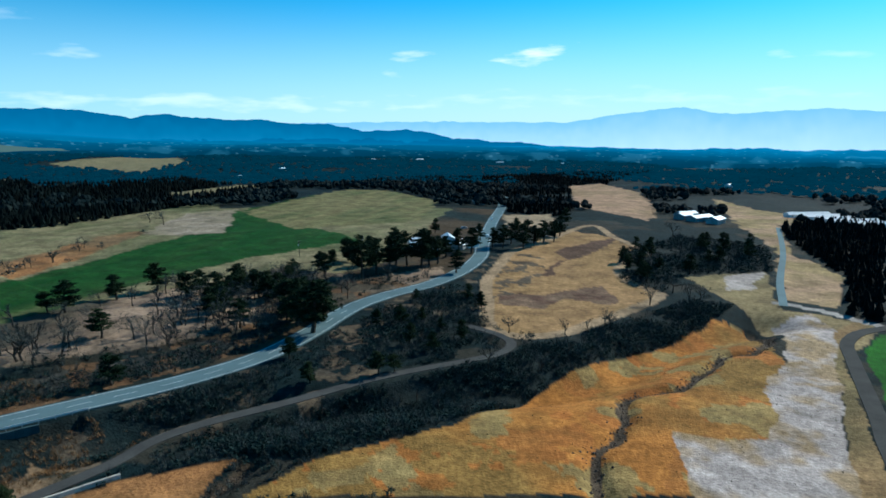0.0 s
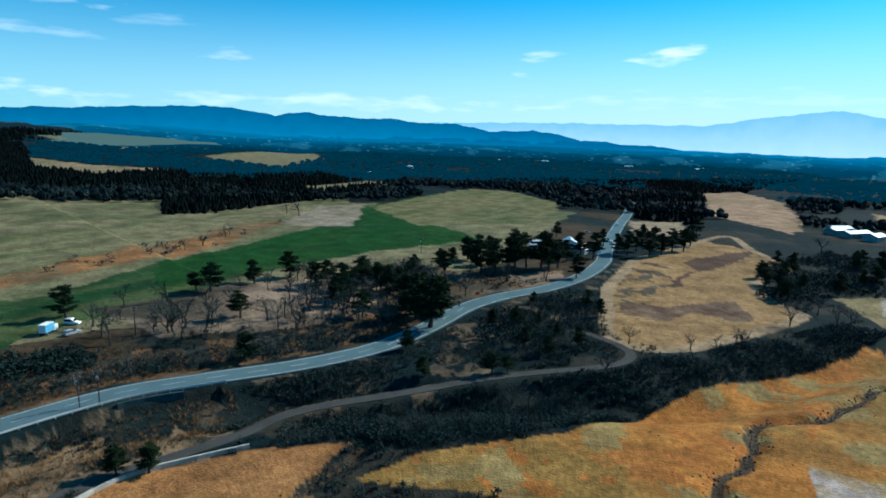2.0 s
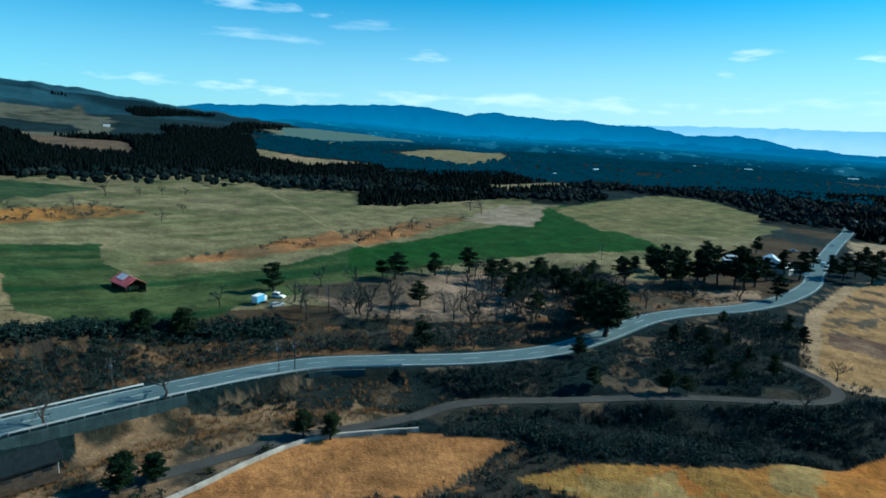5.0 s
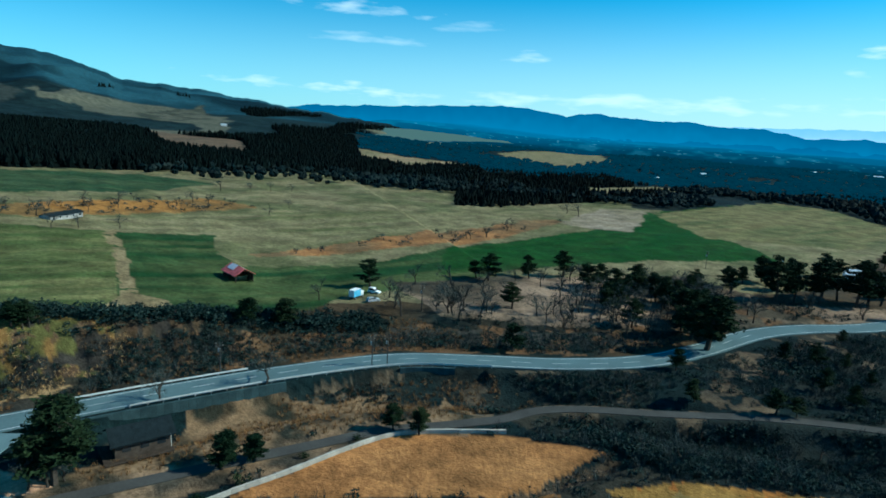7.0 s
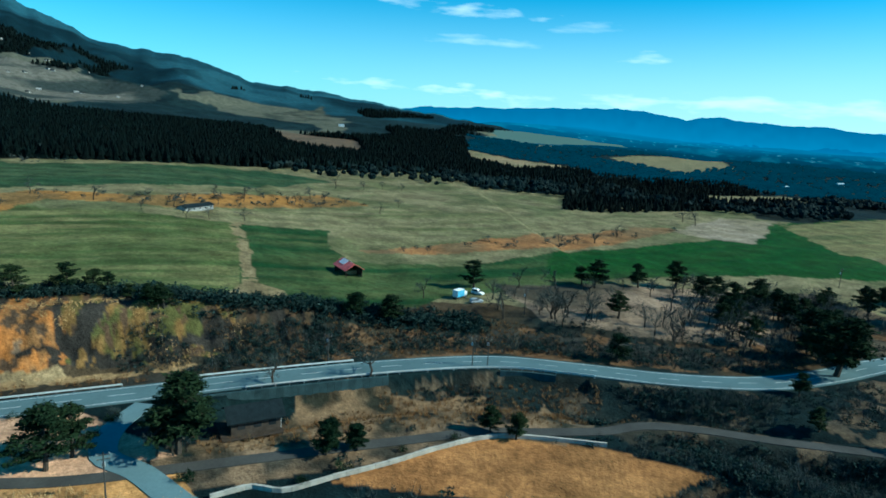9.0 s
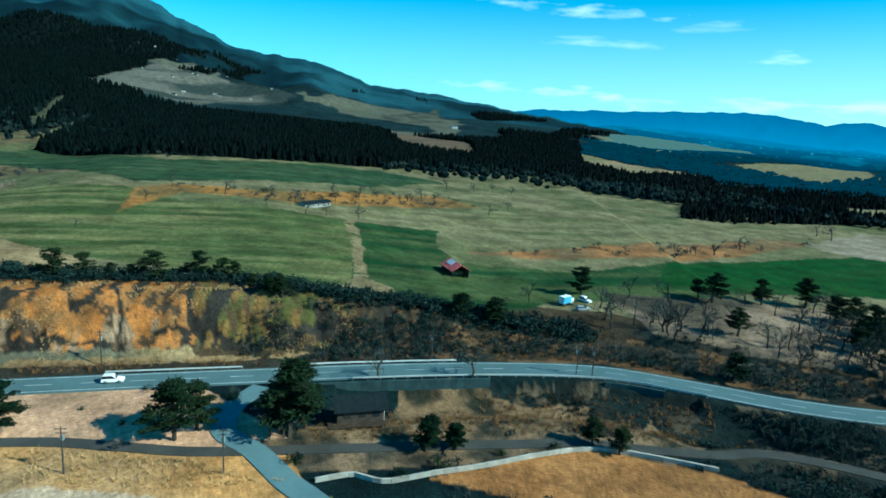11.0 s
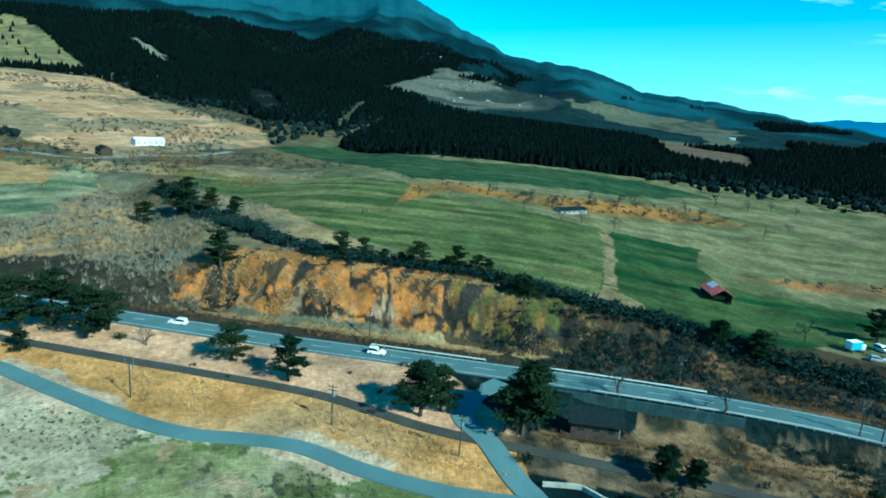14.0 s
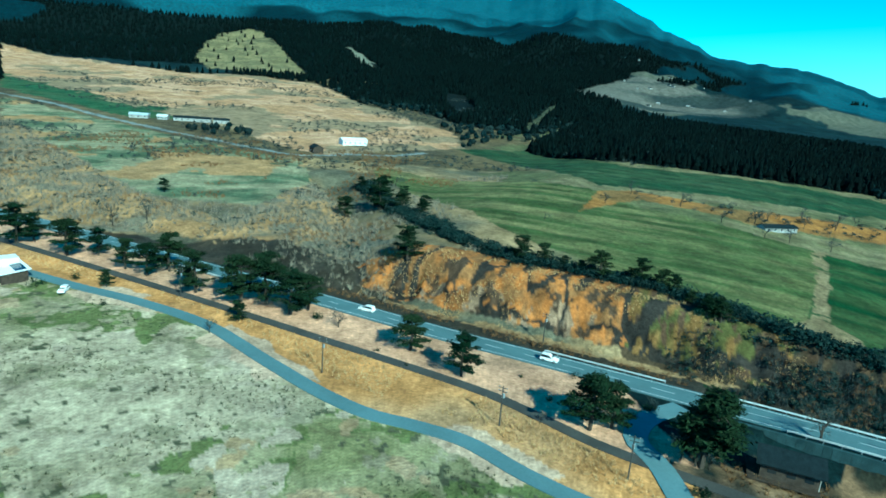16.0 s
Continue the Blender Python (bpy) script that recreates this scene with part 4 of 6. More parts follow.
def build_pine(spreading):
    """A pine 10 m tall: bent tapered trunk, limbs and a layered crown of needle clumps with gaps."""
    lean = rng.normal(0, 0.35, 2)
    ts = np.linspace(0, 1, 7)
    trunk = np.c_[lean[0] * ts**1.5 + 0.15 * np.sin(ts * 5), lean[1] * ts**1.5 + 0.15 * np.cos(ts * 4), ts * 9.3]
    pieces, centres, spread = [tube(trunk, 0.24 * (1 - 0.85 * ts) + 0.02, 6)], [], []
    for k in range(34):
        h = rng.uniform(0.2 if spreading else 0.27, 0.97)
        wide = (3.6 if spreading else 2.7) * (1 - (h - 0.2) ** 1.6) * rng.uniform(0.55, 1.1) * (0.6 + 0.4 * min(1, (h - 0.15) * 4))
        a = rng.uniform(0, 2 * np.pi)
        root = np.array([np.interp(h, ts, trunk[:, i]) for i in range(3)])
        tip = root + (math.cos(a) * wide, math.sin(a) * wide, 0.15 * wide + rng.normal(0, 0.2))
        pieces.append(tube([root, (root + tip) / 2 + (0, 0, 0.25), tip], [0.07, 0.05, 0.02], 3))
        for w in (0.35, 0.7, 1.0):
            centres.append(root + (tip - root) * w)
            spread.append(rng.uniform(0.5, 0.95))
    centres.append(trunk[-1] + (0, 0, 0.1)), spread.append(0.8)
    thing = new("pine_tree")
    tv, tf = join(pieces)
    part("trunk", sheet("trunk", tv, tf, BARK), thing)
    cv, cf = leaves(np.array(centres), np.array(spread), 52, 0.27, 0.45)
    part("crown", sheet("crown", cv, cf, NEEDLES), thing)
    return thing


def build_bare_tree(depth=5):
    """A leafless tree 10 m tall, forked again and again."""
    limbs, twigs = [], []

    def grow(p, d, length, r, level):
        q = p + d * length
        mid = p + d * length * 0.5 + rng.normal(0, 0.05, 3) * length
        (limbs if level < 2 else twigs).append(tube([p, mid, q], [r, r * 0.8, r * 0.6], 5 if level < 2 else 3))
        if level < depth:
            for _ in range(3 if level else 4):
                e = d + rng.normal(0, 0.5, 3) + (0, 0, 0.12)
                grow(q if rng.random() < 0.7 else mid, e / np.linalg.norm(e), length * rng.uniform(0.55, 0.8), max(r * 0.55, 0.022), level + 1)

    grow(np.zeros(3), np.array([0.04, 0.02, 1.0]), 2.6, 0.2, 0)
    top = max(v[:, 2].max() for v, _ in twigs)
    thing = new("bare_tree")
    for name, some, mat in (("trunk", limbs, BARK), ("branchwork", twigs, TWIGS)):
        v, f = join(some)
        tagged(part(name, sheet(name, v * (10 / top), f, mat), thing), kind="stuff" if name == "branchwork" else "")
    return thing


def plant(variants, rows, label, group, category="tree", wide=1.0):
    for k, (x, y, h) in enumerate(rows):
        src, first = variants[k % len(variants)]
        s = h / 10 * (1.1 if category == "tree" else 1.0)
        m = Matrix.LocRotScale((x, y, float(height(x, y)) - 0.15), Euler((0, 0, rng.uniform(0, 6.28))), (s * wide * rng.uniform(0.9, 1.15), s * wide * rng.uniform(0.9, 1.15), s))
        if first:
            src.matrix_basis = m
            variants[k % len(variants)] = (src, False)
            ob = src
        else:
            ob = copy_thing(src, Matrix.Identity(4))
            ob.matrix_basis = m
        tagged(ob, label, category, group)


spreading_pines = [(build_pine(True), True) for _ in range(3)]
slim_pines = [(build_pine(False), True) for _ in range(4)]
bare_trees = [(build_bare_tree(), True) for _ in range(4)]
plant(spreading_pines, PINES_ROADSIDE, "dark green spreading pine on dry grass by the road", "pines by the road", wide=1.4)
plant(slim_pines, PINES_SLOPE, "dark green pine with a bare lower trunk", "pines of the slope", wide=1.55)
plant(slim_pines, PINES_GROVE, "tall dark pine in a grove beside the road bend", "pines of the grove", wide=1.25)
plant(spreading_pines, PINES_BEND, "dense dark green pine lining the road bend", "pines at the bend", wide=1.4)
plant(bare_trees, BARE_MEADOW, "leafless grey-brown tree in winter", "bare trees of the meadow", wide=1.1)
plant(bare_trees, BARE_SLOPE, "leafless tree with fine twigs on the slope", "bare trees of the slope", wide=1.1)


def crowd(zone, step, lo, hi, chance):
    x, y = grid_in(zone, step, lambda x, y: rng.random(len(x)) < chance)
    return [(float(a), float(b), float(h)) for a, b, h in zip(x, y, rng.uniform(lo, hi, len(x)))]


def scatter(name, templates, x, y, size, mat, label, category, wide=1.0, sink=0.1):
    """Uncountable small growth as one mesh: a template at each place, turned and sized."""
    z = height(x, y) - sink
    pick, turn = rng.integers(0, len(templates), len(x)), rng.uniform(0, 6.283, len(x))
    vs, fs, n = [], [], 0
    for k, (v, f) in enumerate(templates):
        m = pick == k
        c, s = np.cos(turn[m])[:, None], np.sin(turn[m])[:, None]
        sz = size[m][:, None]
        w = sz * wide * rng.uniform(0.8, 1.25, sz.shape)
        p = np.stack([x[m][:, None] + w * (c * v[:, 0] - s * v[:, 1]), y[m][:, None] + w * (s * v[:, 0] + c * v[:, 1]), z[m][:, None] + sz * v[:, 2]], 2)
        count = int(m.sum())
        vs.append(p.reshape(-1, 3))
        fs.append((f[None] + n + np.arange(count)[:, None, None] * len(v)).reshape(-1, 3))
        n += count * len(v)
    ob = new(name, sheet(name, np.concatenate(vs), np.concatenate(fs), mat))
    return tagged(ob, label, category, kind="stuff")


def grid_in(zone, step, keep=None):
    """Jittered places inside an outline, or where keep(x, y) holds in a box."""
    p = np.array(zone, float)
    gx, gy = np.meshgrid(np.arange(p[:, 0].min(), p[:, 0].max(), step), np.arange(p[:, 1].min(), p[:, 1].max(), step))
    x, y = (g.ravel() + rng.uniform(-0.5, 0.5, g.size) * step for g in (gx, gy))
    m = inside(x, y, zone) if len(zone) > 2 else np.ones(x.shape, bool)
    if keep is not None:
        m &= keep(x, y)
    return x[m], y[m]


def clear_of_paths(x, y, half=0.0):
    m = np.ones(x.shape, bool)
    for line, w in ((ROAD_LINE, 5.5), (CYCLE_LINE, 2.3), (LANE_LINE, 2.6), (LINK_LINE, 3.6)):
        m &= np.abs(line_distance(x, y, line)[0]) > w + half
    return m


def conifer_template():
    v, f = [], []
    n = 0
    for lo, hi, r in ((0.05, 0.55, 0.24), (0.3, 0.8, 0.18), (0.55, 1.0, 0.11)):
        ang = np.arange(6) * np.pi / 3 + rng.uniform(0, 1)
        rad = r * rng.uniform(0.65, 1.25, 6)
        ring = np.c_[rad * np.cos(ang), rad * np.sin(ang), lo + rng.normal(0, 0.03, 6)]
        v += [*ring, (rng.normal(0, 0.02), rng.normal(0, 0.02), hi)]
        f += [(n + i, n + (i + 1) % 6, n + 6) for i in range(6)]
        n += 7
    return np.array(v), np.array(f)


def crown_template(puffs=3):
    """A rounded broad crown for woods far off."""
    v, f, n = [], [], 0
    for _ in range(puffs):
        c = rng.normal(0, 0.16, 3) * (1, 1, 0.5) + (0, 0, 0.55)
        ang = np.arange(6) * np.pi / 3 + rng.uniform(0, 1)
        for hgt, r in ((-0.28, 0.2), (0.08, 0.34)):
            rad = r * rng.uniform(0.7, 1.3, 6)
            v += [*np.c_[c[0] + rad * np.cos(ang), c[1] + rad * np.sin(ang), c[2] + hgt + rng.normal(0, 0.05, 6)]]
        v.append((c[0], c[1], c[2] + 0.4))
        for i in range(6):
            j = (i + 1) % 6
            f += [(n + i, n + j, n + 6 + j), (n + i, n + 6 + j, n + 6 + i), (n + 6 + i, n + 6 + j, n + 12)]
        n += 13
    return np.array(v), np.array(f)


def blade_template(count, lean, thick):
    """A tuft of thin upright blades or twigs, 1 tall."""
    a, l = rng.uniform(0, 6.283, count), rng.uniform(0.15, 1, count) * lean
    h = rng.uniform(0.55, 1.05, count)
    root = rng.normal(0, 0.12, (count, 2))
    tip = root + np.c_[np.cos(a), np.sin(a)] * l[:, None]
    side = np.c_[-np.sin(a), np.cos(a)] * thick
    v = np.stack([np.c_[root - side, np.zeros(count)], np.c_[root + side, np.zeros(count)], np.c_[tip, h]], 1).reshape(-1, 3)
    return v, np.arange(count * 3).reshape(-1, 3)


def bush_template(count=26):
    c = rng.normal(0, 0.28, (5, 3)) * (1, 1, 0.5) + (0, 0, 0.45)
    return leaves(c, np.full(5, 0.34), count // 5 * 2, 0.17, 0.8)


conifers = [conifer_template() for _ in range(5)]
crowns = [crown_template() for _ in range(4)]
brushes = [blade_template(22, 0.75, 0.022) for _ in range(5)]
tufts = [blade_template(16, 0.55, 0.03) for _ in range(4)]
bushes = [bush_template() for _ in range(5)]

FAR_FIELDS = (FIELD_F1, FIELD_F2, FIELD_F3, FIELD_F4, FIELD_F5, FIELD_F6, FIELD_F7, FIELD_F8, FIELD_F9, FIELD_F10, FIELD_F11, VILLAGE, CUT, HILL_GOLD, GRASS_KNOLL, HILL_GREEN, STREAK, TAN_PATCH,
              MEADOW_A, MEADOW_B, MEADOW_D, PASTURE, LOT, STRAW_A, ISLAND, SLOPE_GREEN, MEADOW_C, RUST_B)


def open_land(x, y):
    m = np.zeros(x.shape, bool)
    for z in FAR_FIELDS:
        m |= inside(x, y, z)
    return m


def ring(lo, hi, a, b, step):
    """Jittered places between two distances and two bearings."""
    x, y = grid_in([(-hi, -hi), (hi, hi)], step)
    r, az = np.hypot(x, y), np.degrees(np.arctan2(-x, y))
    m = (r > lo) & (r < hi) & (az > a) & (az < b)
    return x[m], y[m]


def build_woods():
    xs, ys, ss = [], [], []
    for zone, step, size in ((FOREST_FLOOR_A, 5.2, 10.0), (WOODS_A, 4.5, 6), (WOODS_B, 6, 7), (WOODS_C, 6, 6), (WOODS_D, 5.5, 7.5), (DEEP_WOODS, 10, 12), (GRASS_KNOLL, 48, 12)):
        x, y = grid_in(zone, step, lambda x, y: ~open_land(x, y) if zone is not GRASS_KNOLL else rng.random(len(x)) < 0.6)
        xs.append(x), ys.append(y), ss.append(size * rng.uniform(0.7, 1.2, len(x)))
    x, y = ring(900, 2600, 36, 134, 13)
    m = ~open_land(x, y) & upland_forest(x, y)
    xs.append(x[m]), ys.append(y[m]), ss.append(13 * rng.uniform(0.8, 1.2, m.sum()))
    scatter("cedar_forest", conifers, np.concatenate(xs), np.concatenate(ys), np.concatenate(ss), CEDAR, "dense dark conifer plantation below the volcano", "forest", wide=1.45)
    xs, ys, ss = [], [], []
    for lo, hi, step, size, a, b in ((540, 780, 9, 7.5, -40, 47), (520, 1100, 13, 7, 46, 134)):
        x, y = ring(lo, hi, a, b, step)
        m = ~open_land(x, y) & (fbm(x, y, 160, 3, 72) > (0.36 if b < 50 else 0.5))
        xs.append(x[m]), ys.append(y[m]), ss.append(size * rng.uniform(0.6, 1.2, m.sum()))
    scatter("far_woods", crowns, np.concatenate(xs), np.concatenate(ys), np.concatenate(ss), WOODS, "dark mixed winter woodland across the far plain", "woodland")
    # woods further out glow faintly blue: painted haze
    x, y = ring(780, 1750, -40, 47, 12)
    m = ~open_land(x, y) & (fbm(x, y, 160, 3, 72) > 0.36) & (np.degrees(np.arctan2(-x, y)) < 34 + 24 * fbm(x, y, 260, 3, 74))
    ob = scatter("backdrop_woods", crowns, x[m], y[m], 5.0 * rng.uniform(0.4, 1.4, m.sum()), HAZE_PAINTED_WOODS, "blue-black far woods with haze painted into their glow", "woodland", wide=1.7)


build_woods()
plant(bare_trees, crowd(GROVE_DENSE, 5.5, 5, 8.5, 0.75), "leafless tree crowded among dark pines", "bare trees of the grove", wide=1.1)
plant(bare_trees, crowd(GROVE, 9, 4.5, 8, 0.55), "leafless tree in the open grove above the road", "bare trees of the open grove", wide=1.1)
plant(bare_trees, crowd(RUST_B, 17, 4.5, 8, 0.5), "leafless tree in a strip of rust-coloured grass", "bare trees of the rusty strip", wide=1.2)
plant(slim_pines, crowd(GROVE_DENSE, 10, 6, 10, 0.6), "dark pine among leafless trees", "pines among bare trees", wide=1.5)
plant(bare_trees, crowd(THICKET_A, 12, 4, 7, 0.7), "leafless tree rising from a dark thicket", "bare trees of the gully", wide=1.1)
plant(slim_pines, crowd(THICKET_B, 13, 4, 7, 0.5), "young dark conifer in a thicket", "young conifers", wide=1.2)
plant(slim_pines, crowd(THICKET_F, 16, 6, 10, 0.6), "dark conifer among winter scrub", "conifers of the scrub", wide=1.2)
SHRUB = material("evergreen_shrub", (0.006, 0.021, 0.020), vary=0.3, cell=3.0, fine=0.5, bump=0, island=True, tint=(0.022, 0.034, 0.030))
REED = material("dry_reed", (0.46, 0.27, 0.10), vary=0.3, cell=4.0, fine=0.5, bump=0, island=True, tint=(0.40, 0.29, 0.15))
SEDGE = material("brown_sedge", (0.20, 0.095, 0.035), vary=0.3, cell=4.0, fine=0.5, bump=0, island=True, tint=(0.10, 0.075, 0.04))
DARK_TUFT = material("dark_tuft", (0.04, 0.045, 0.022), vary=0.3, cell=4.0, fine=0.5, bump=0, island=True)


def build_undergrowth():
    bx, by, bs, gx, gy, gs, px, py, ps = [], [], [], [], [], [], [], [], []
    for zone, step, size, green in ((THICKET_A, 1.25, 3.2, 0.55), (THICKET_B, 1.5, 3.4, 0.45), (THICKET_C, 1.25, 2.4, 0.35), (THICKET_D, 1.4, 2.4, 0.35), (THICKET_E, 2.6, 2.8, 0.1),
                                    (THICKET_F, 2.6, 4.5, 0.5), (THICKET_G, 1.3, 2.8, 0.5), (THICKET_H, 1.2, 2.6, 0.4), (THICKET_I, 1.3, 2.6, 0.45)):
        x, y = grid_in(zone, step, lambda x, y: clear_of_paths(x, y, 0.8))
        n, d = fbm(x, y, 12, 3, 81), line_distance(x, y, ROAD_LINE)[0]
        keep = (n > 0.36) & ~((d < 0) & (d > -17) & (((y > 106) & (y < 128)) | ((y > 74) & (y < 92))))
        x, y, n = x[keep], y[keep], n[keep]
        g = rng.random(len(x)) < green * (0.5 + n)
        tall = size * (0.45 + 1.1 * (n - 0.3)) * rng.uniform(0.6, 1.3, len(x))
        pale = zone is THICKET_E
        (px if pale else bx).append(x[~g]), (py if pale else by).append(y[~g]), (ps if pale else bs).append(tall[~g])
        gx.append(x[g]), gy.append(y[g]), gs.append(tall[g] * 0.8)
    x, y = grid_in([(-112, 48), (30, 250)], 2.0, lambda x, y: clear_of_paths(x, y, 0.8))
    d = line_distance(x, y, ROAD_LINE)[0]
    m = (d < -7) & (d > -75) & (y > 60 - 0.3 * (x + 100)) & (fbm(x, y, 16, 3, 87) > 0.40)
    for z in (GOLD_FIELD, GOLD_TRI, ISLAND, FROST, BANK_A, BANK_B, MOUND):
        m &= ~inside(x, y, z)
    x0, y0 = grid_in([(-400, -330), (-165, -10)], 3.0)
    d0 = line_distance(x0, y0, ROAD_LINE)[0]
    m0 = (d0 > 10) & (fbm(x0, y0, 26, 3, 90) > 0.43) & ~inside(x0, y0, MEADOW_C) & ~inside(x0, y0, SLOPE_GREEN) & ((y0 < -35) | (d0 > 36)) & (x0 > -400 - y0 * 0.6)
    px.append(x0[m0]), py.append(y0[m0]), ps.append(rng.uniform(1.0, 3.0, m0.sum()))
    x2, y2 = grid_in([(-160, 50), (0, 260)], 2.2)
    d2 = line_distance(x2, y2, ROAD_LINE)[0]
    m &= ~((d > -17) & (((y > 104) & (y < 128)) | ((y > 74) & (y < 92))))
    m2 = (d2 > 7) & (d2 < 30) & (fbm(x2, y2, 14, 3, 88) > 0.46)
    x, y = np.r_[x[m], x2[m2]], np.r_[y[m], y2[m2]]
    g = rng.random(len(x)) < 0.45
    tall = rng.uniform(0.8, 2.6, len(x))
    bx.append(x[~g]), by.append(y[~g]), bs.append(tall[~g])
    gx.append(x[g]), gy.append(y[g]), gs.append(tall[g] * 0.8)
    # hedge of shrubs along the edge of the meadow
    hedge = np.repeat(HEDGE_LINE, 2, 0)
    off = rng.normal(0, 2.3, hedge.shape)
    gx.append(hedge[:, 0] + off[:, 0]), gy.append(hedge[:, 1] + off[:, 1]), gs.append(rng.uniform(1.2, 3.4, len(hedge)))
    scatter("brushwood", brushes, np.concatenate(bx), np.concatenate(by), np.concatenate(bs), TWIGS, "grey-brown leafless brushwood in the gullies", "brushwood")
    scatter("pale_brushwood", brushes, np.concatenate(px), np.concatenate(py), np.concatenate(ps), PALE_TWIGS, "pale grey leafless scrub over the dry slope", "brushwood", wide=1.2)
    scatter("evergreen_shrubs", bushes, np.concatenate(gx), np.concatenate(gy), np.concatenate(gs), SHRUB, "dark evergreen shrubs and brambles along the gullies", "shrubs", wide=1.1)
    # golden reeds between path and lane, sedge on banks, tufts in the fields
    x, y = grid_in([(-170, -150), (-80, 34)], 1.0)
    dc, dl = line_distance(x, y, CYCLE_LINE)[0], line_distance(x, y, LANE_LINE)[0]
    m = (dc < -2.6) & (dl > 6.5) & (fbm(x, y, 14, 3, 82) > 0.34)
    x2, y2 = grid_in([(-190, -45), (-140, 70)], 0.8)
    d, at = line_distance(x2, y2, ROAD_LINE)
    m2 = (d > 11) & (d < 34) & (fbm(x2, y2, 6, 3, 83) > 0.56)
    scatter("golden_reeds", tufts, np.r_[x[m], x2[m2]], np.r_[y[m], y2[m2]], np.r_[rng.uniform(0.5, 1.2, m.sum()), rng.uniform(0.4, 0.9, m2.sum())], REED, "tall golden dry reeds between path and lane", "dry grass", wide=1.2)
    x, y = grid_in([(-170, -60), (-60, 140)], 1.5)
    d, at = line_distance(x, y, ROAD_LINE)
    m = ((d > 6.5) & (d < np.where(y < 60, 11, 26)) | (d < -6) & (d > -34) & (y > 40)) & clear_of_paths(x, y, 0.6) & (fbm(x, y, 10, 3, 84) > 0.42)
    x3, y3 = grid_in([(-450, -300), (-190, -40)], 3.2)
    m3 = (line_distance(x3, y3, ROAD_LINE)[0] > 9) & (fbm(x3, y3, 30, 3, 85) > 0.57)
    scatter("brown_sedge", tufts, np.r_[x[m], x3[m3]], np.r_[y[m], y3[m3]], np.r_[rng.uniform(0.6, 1.4, m.sum()), rng.uniform(0.9, 2.2, m3.sum())], SEDGE, "brown dry sedge on the banks", "dry grass", wide=1.55)
    x, y = grid_in([(-150, -110), (-60, 36)], 1.5)
    m = (line_distance(x, y, LANE_LINE)[0] < -3.5) & (fbm(x, y, 12, 4, 86) > 0.56)
    x2, y2 = grid_in([(-60, 70), (120, 200)], 3.4)
    m2 = (inside(x2, y2, GOLD_FIELD) | inside(x2, y2, GOLD_TRI) | inside(x2, y2, FROST)) & (rng.random(len(x2)) < 0.3)
    scatter("grass_tufts", tufts, np.r_[x[m], x2[m2]], np.r_[y[m], y2[m2]], np.r_[rng.uniform(0.3, 0.8, m.sum()), rng.uniform(0.25, 0.5, m2.sum())], DARK_TUFT, "small dark tufts in the dry pasture", "tufts", wide=1.6)


build_undergrowth()


def build_hill_scrub():
    """Low grey bushes in bands over the golden hills."""
    x, y = ring(290, 1150, 78, 134, 8)
    m = (fbm(x, y, 55, 4, 89) > 0.56) & (line_distance(x, y, ROAD_LINE)[0] > 12) & ~inside(x, y, MEADOW_B) & ~inside(x, y, MEADOW_C)
    x, y = x[m], y[m]
    x2, y2 = grid_in([(-420, 60), (-170, 420)], 9)
    m2 = inside(x2, y2, RUST_B) | (inside(x2, y2, RUST_A) & (rng.random(len(x2)) < 0.4))
    x, y = np.r_[x, x2[m2]], np.r_[y, y2[m2]]
    scatter("hill_scrub", bushes, x, y, rng.uniform(1.4, 3.6, len(x)), TWIGS, "low grey leafless scrub in bands over golden hills", "scrub", wide=1.2)


build_hill_scrub()


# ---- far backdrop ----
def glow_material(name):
    """Glowing far land: distance haze painted into the emission by its own layer."""
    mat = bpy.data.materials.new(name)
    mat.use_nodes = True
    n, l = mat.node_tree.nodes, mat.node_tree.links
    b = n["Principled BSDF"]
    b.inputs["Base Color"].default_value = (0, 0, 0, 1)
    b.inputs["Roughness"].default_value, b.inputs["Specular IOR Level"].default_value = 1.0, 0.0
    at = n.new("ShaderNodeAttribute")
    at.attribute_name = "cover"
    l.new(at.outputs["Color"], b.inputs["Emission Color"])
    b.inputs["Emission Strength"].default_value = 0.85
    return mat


PAINTED_HAZE = glow_material("painted_haze")


def blend(a, b, k):
    return np.array(a) * (1 - k[:, None]) + np.array(b) * k[:, None]


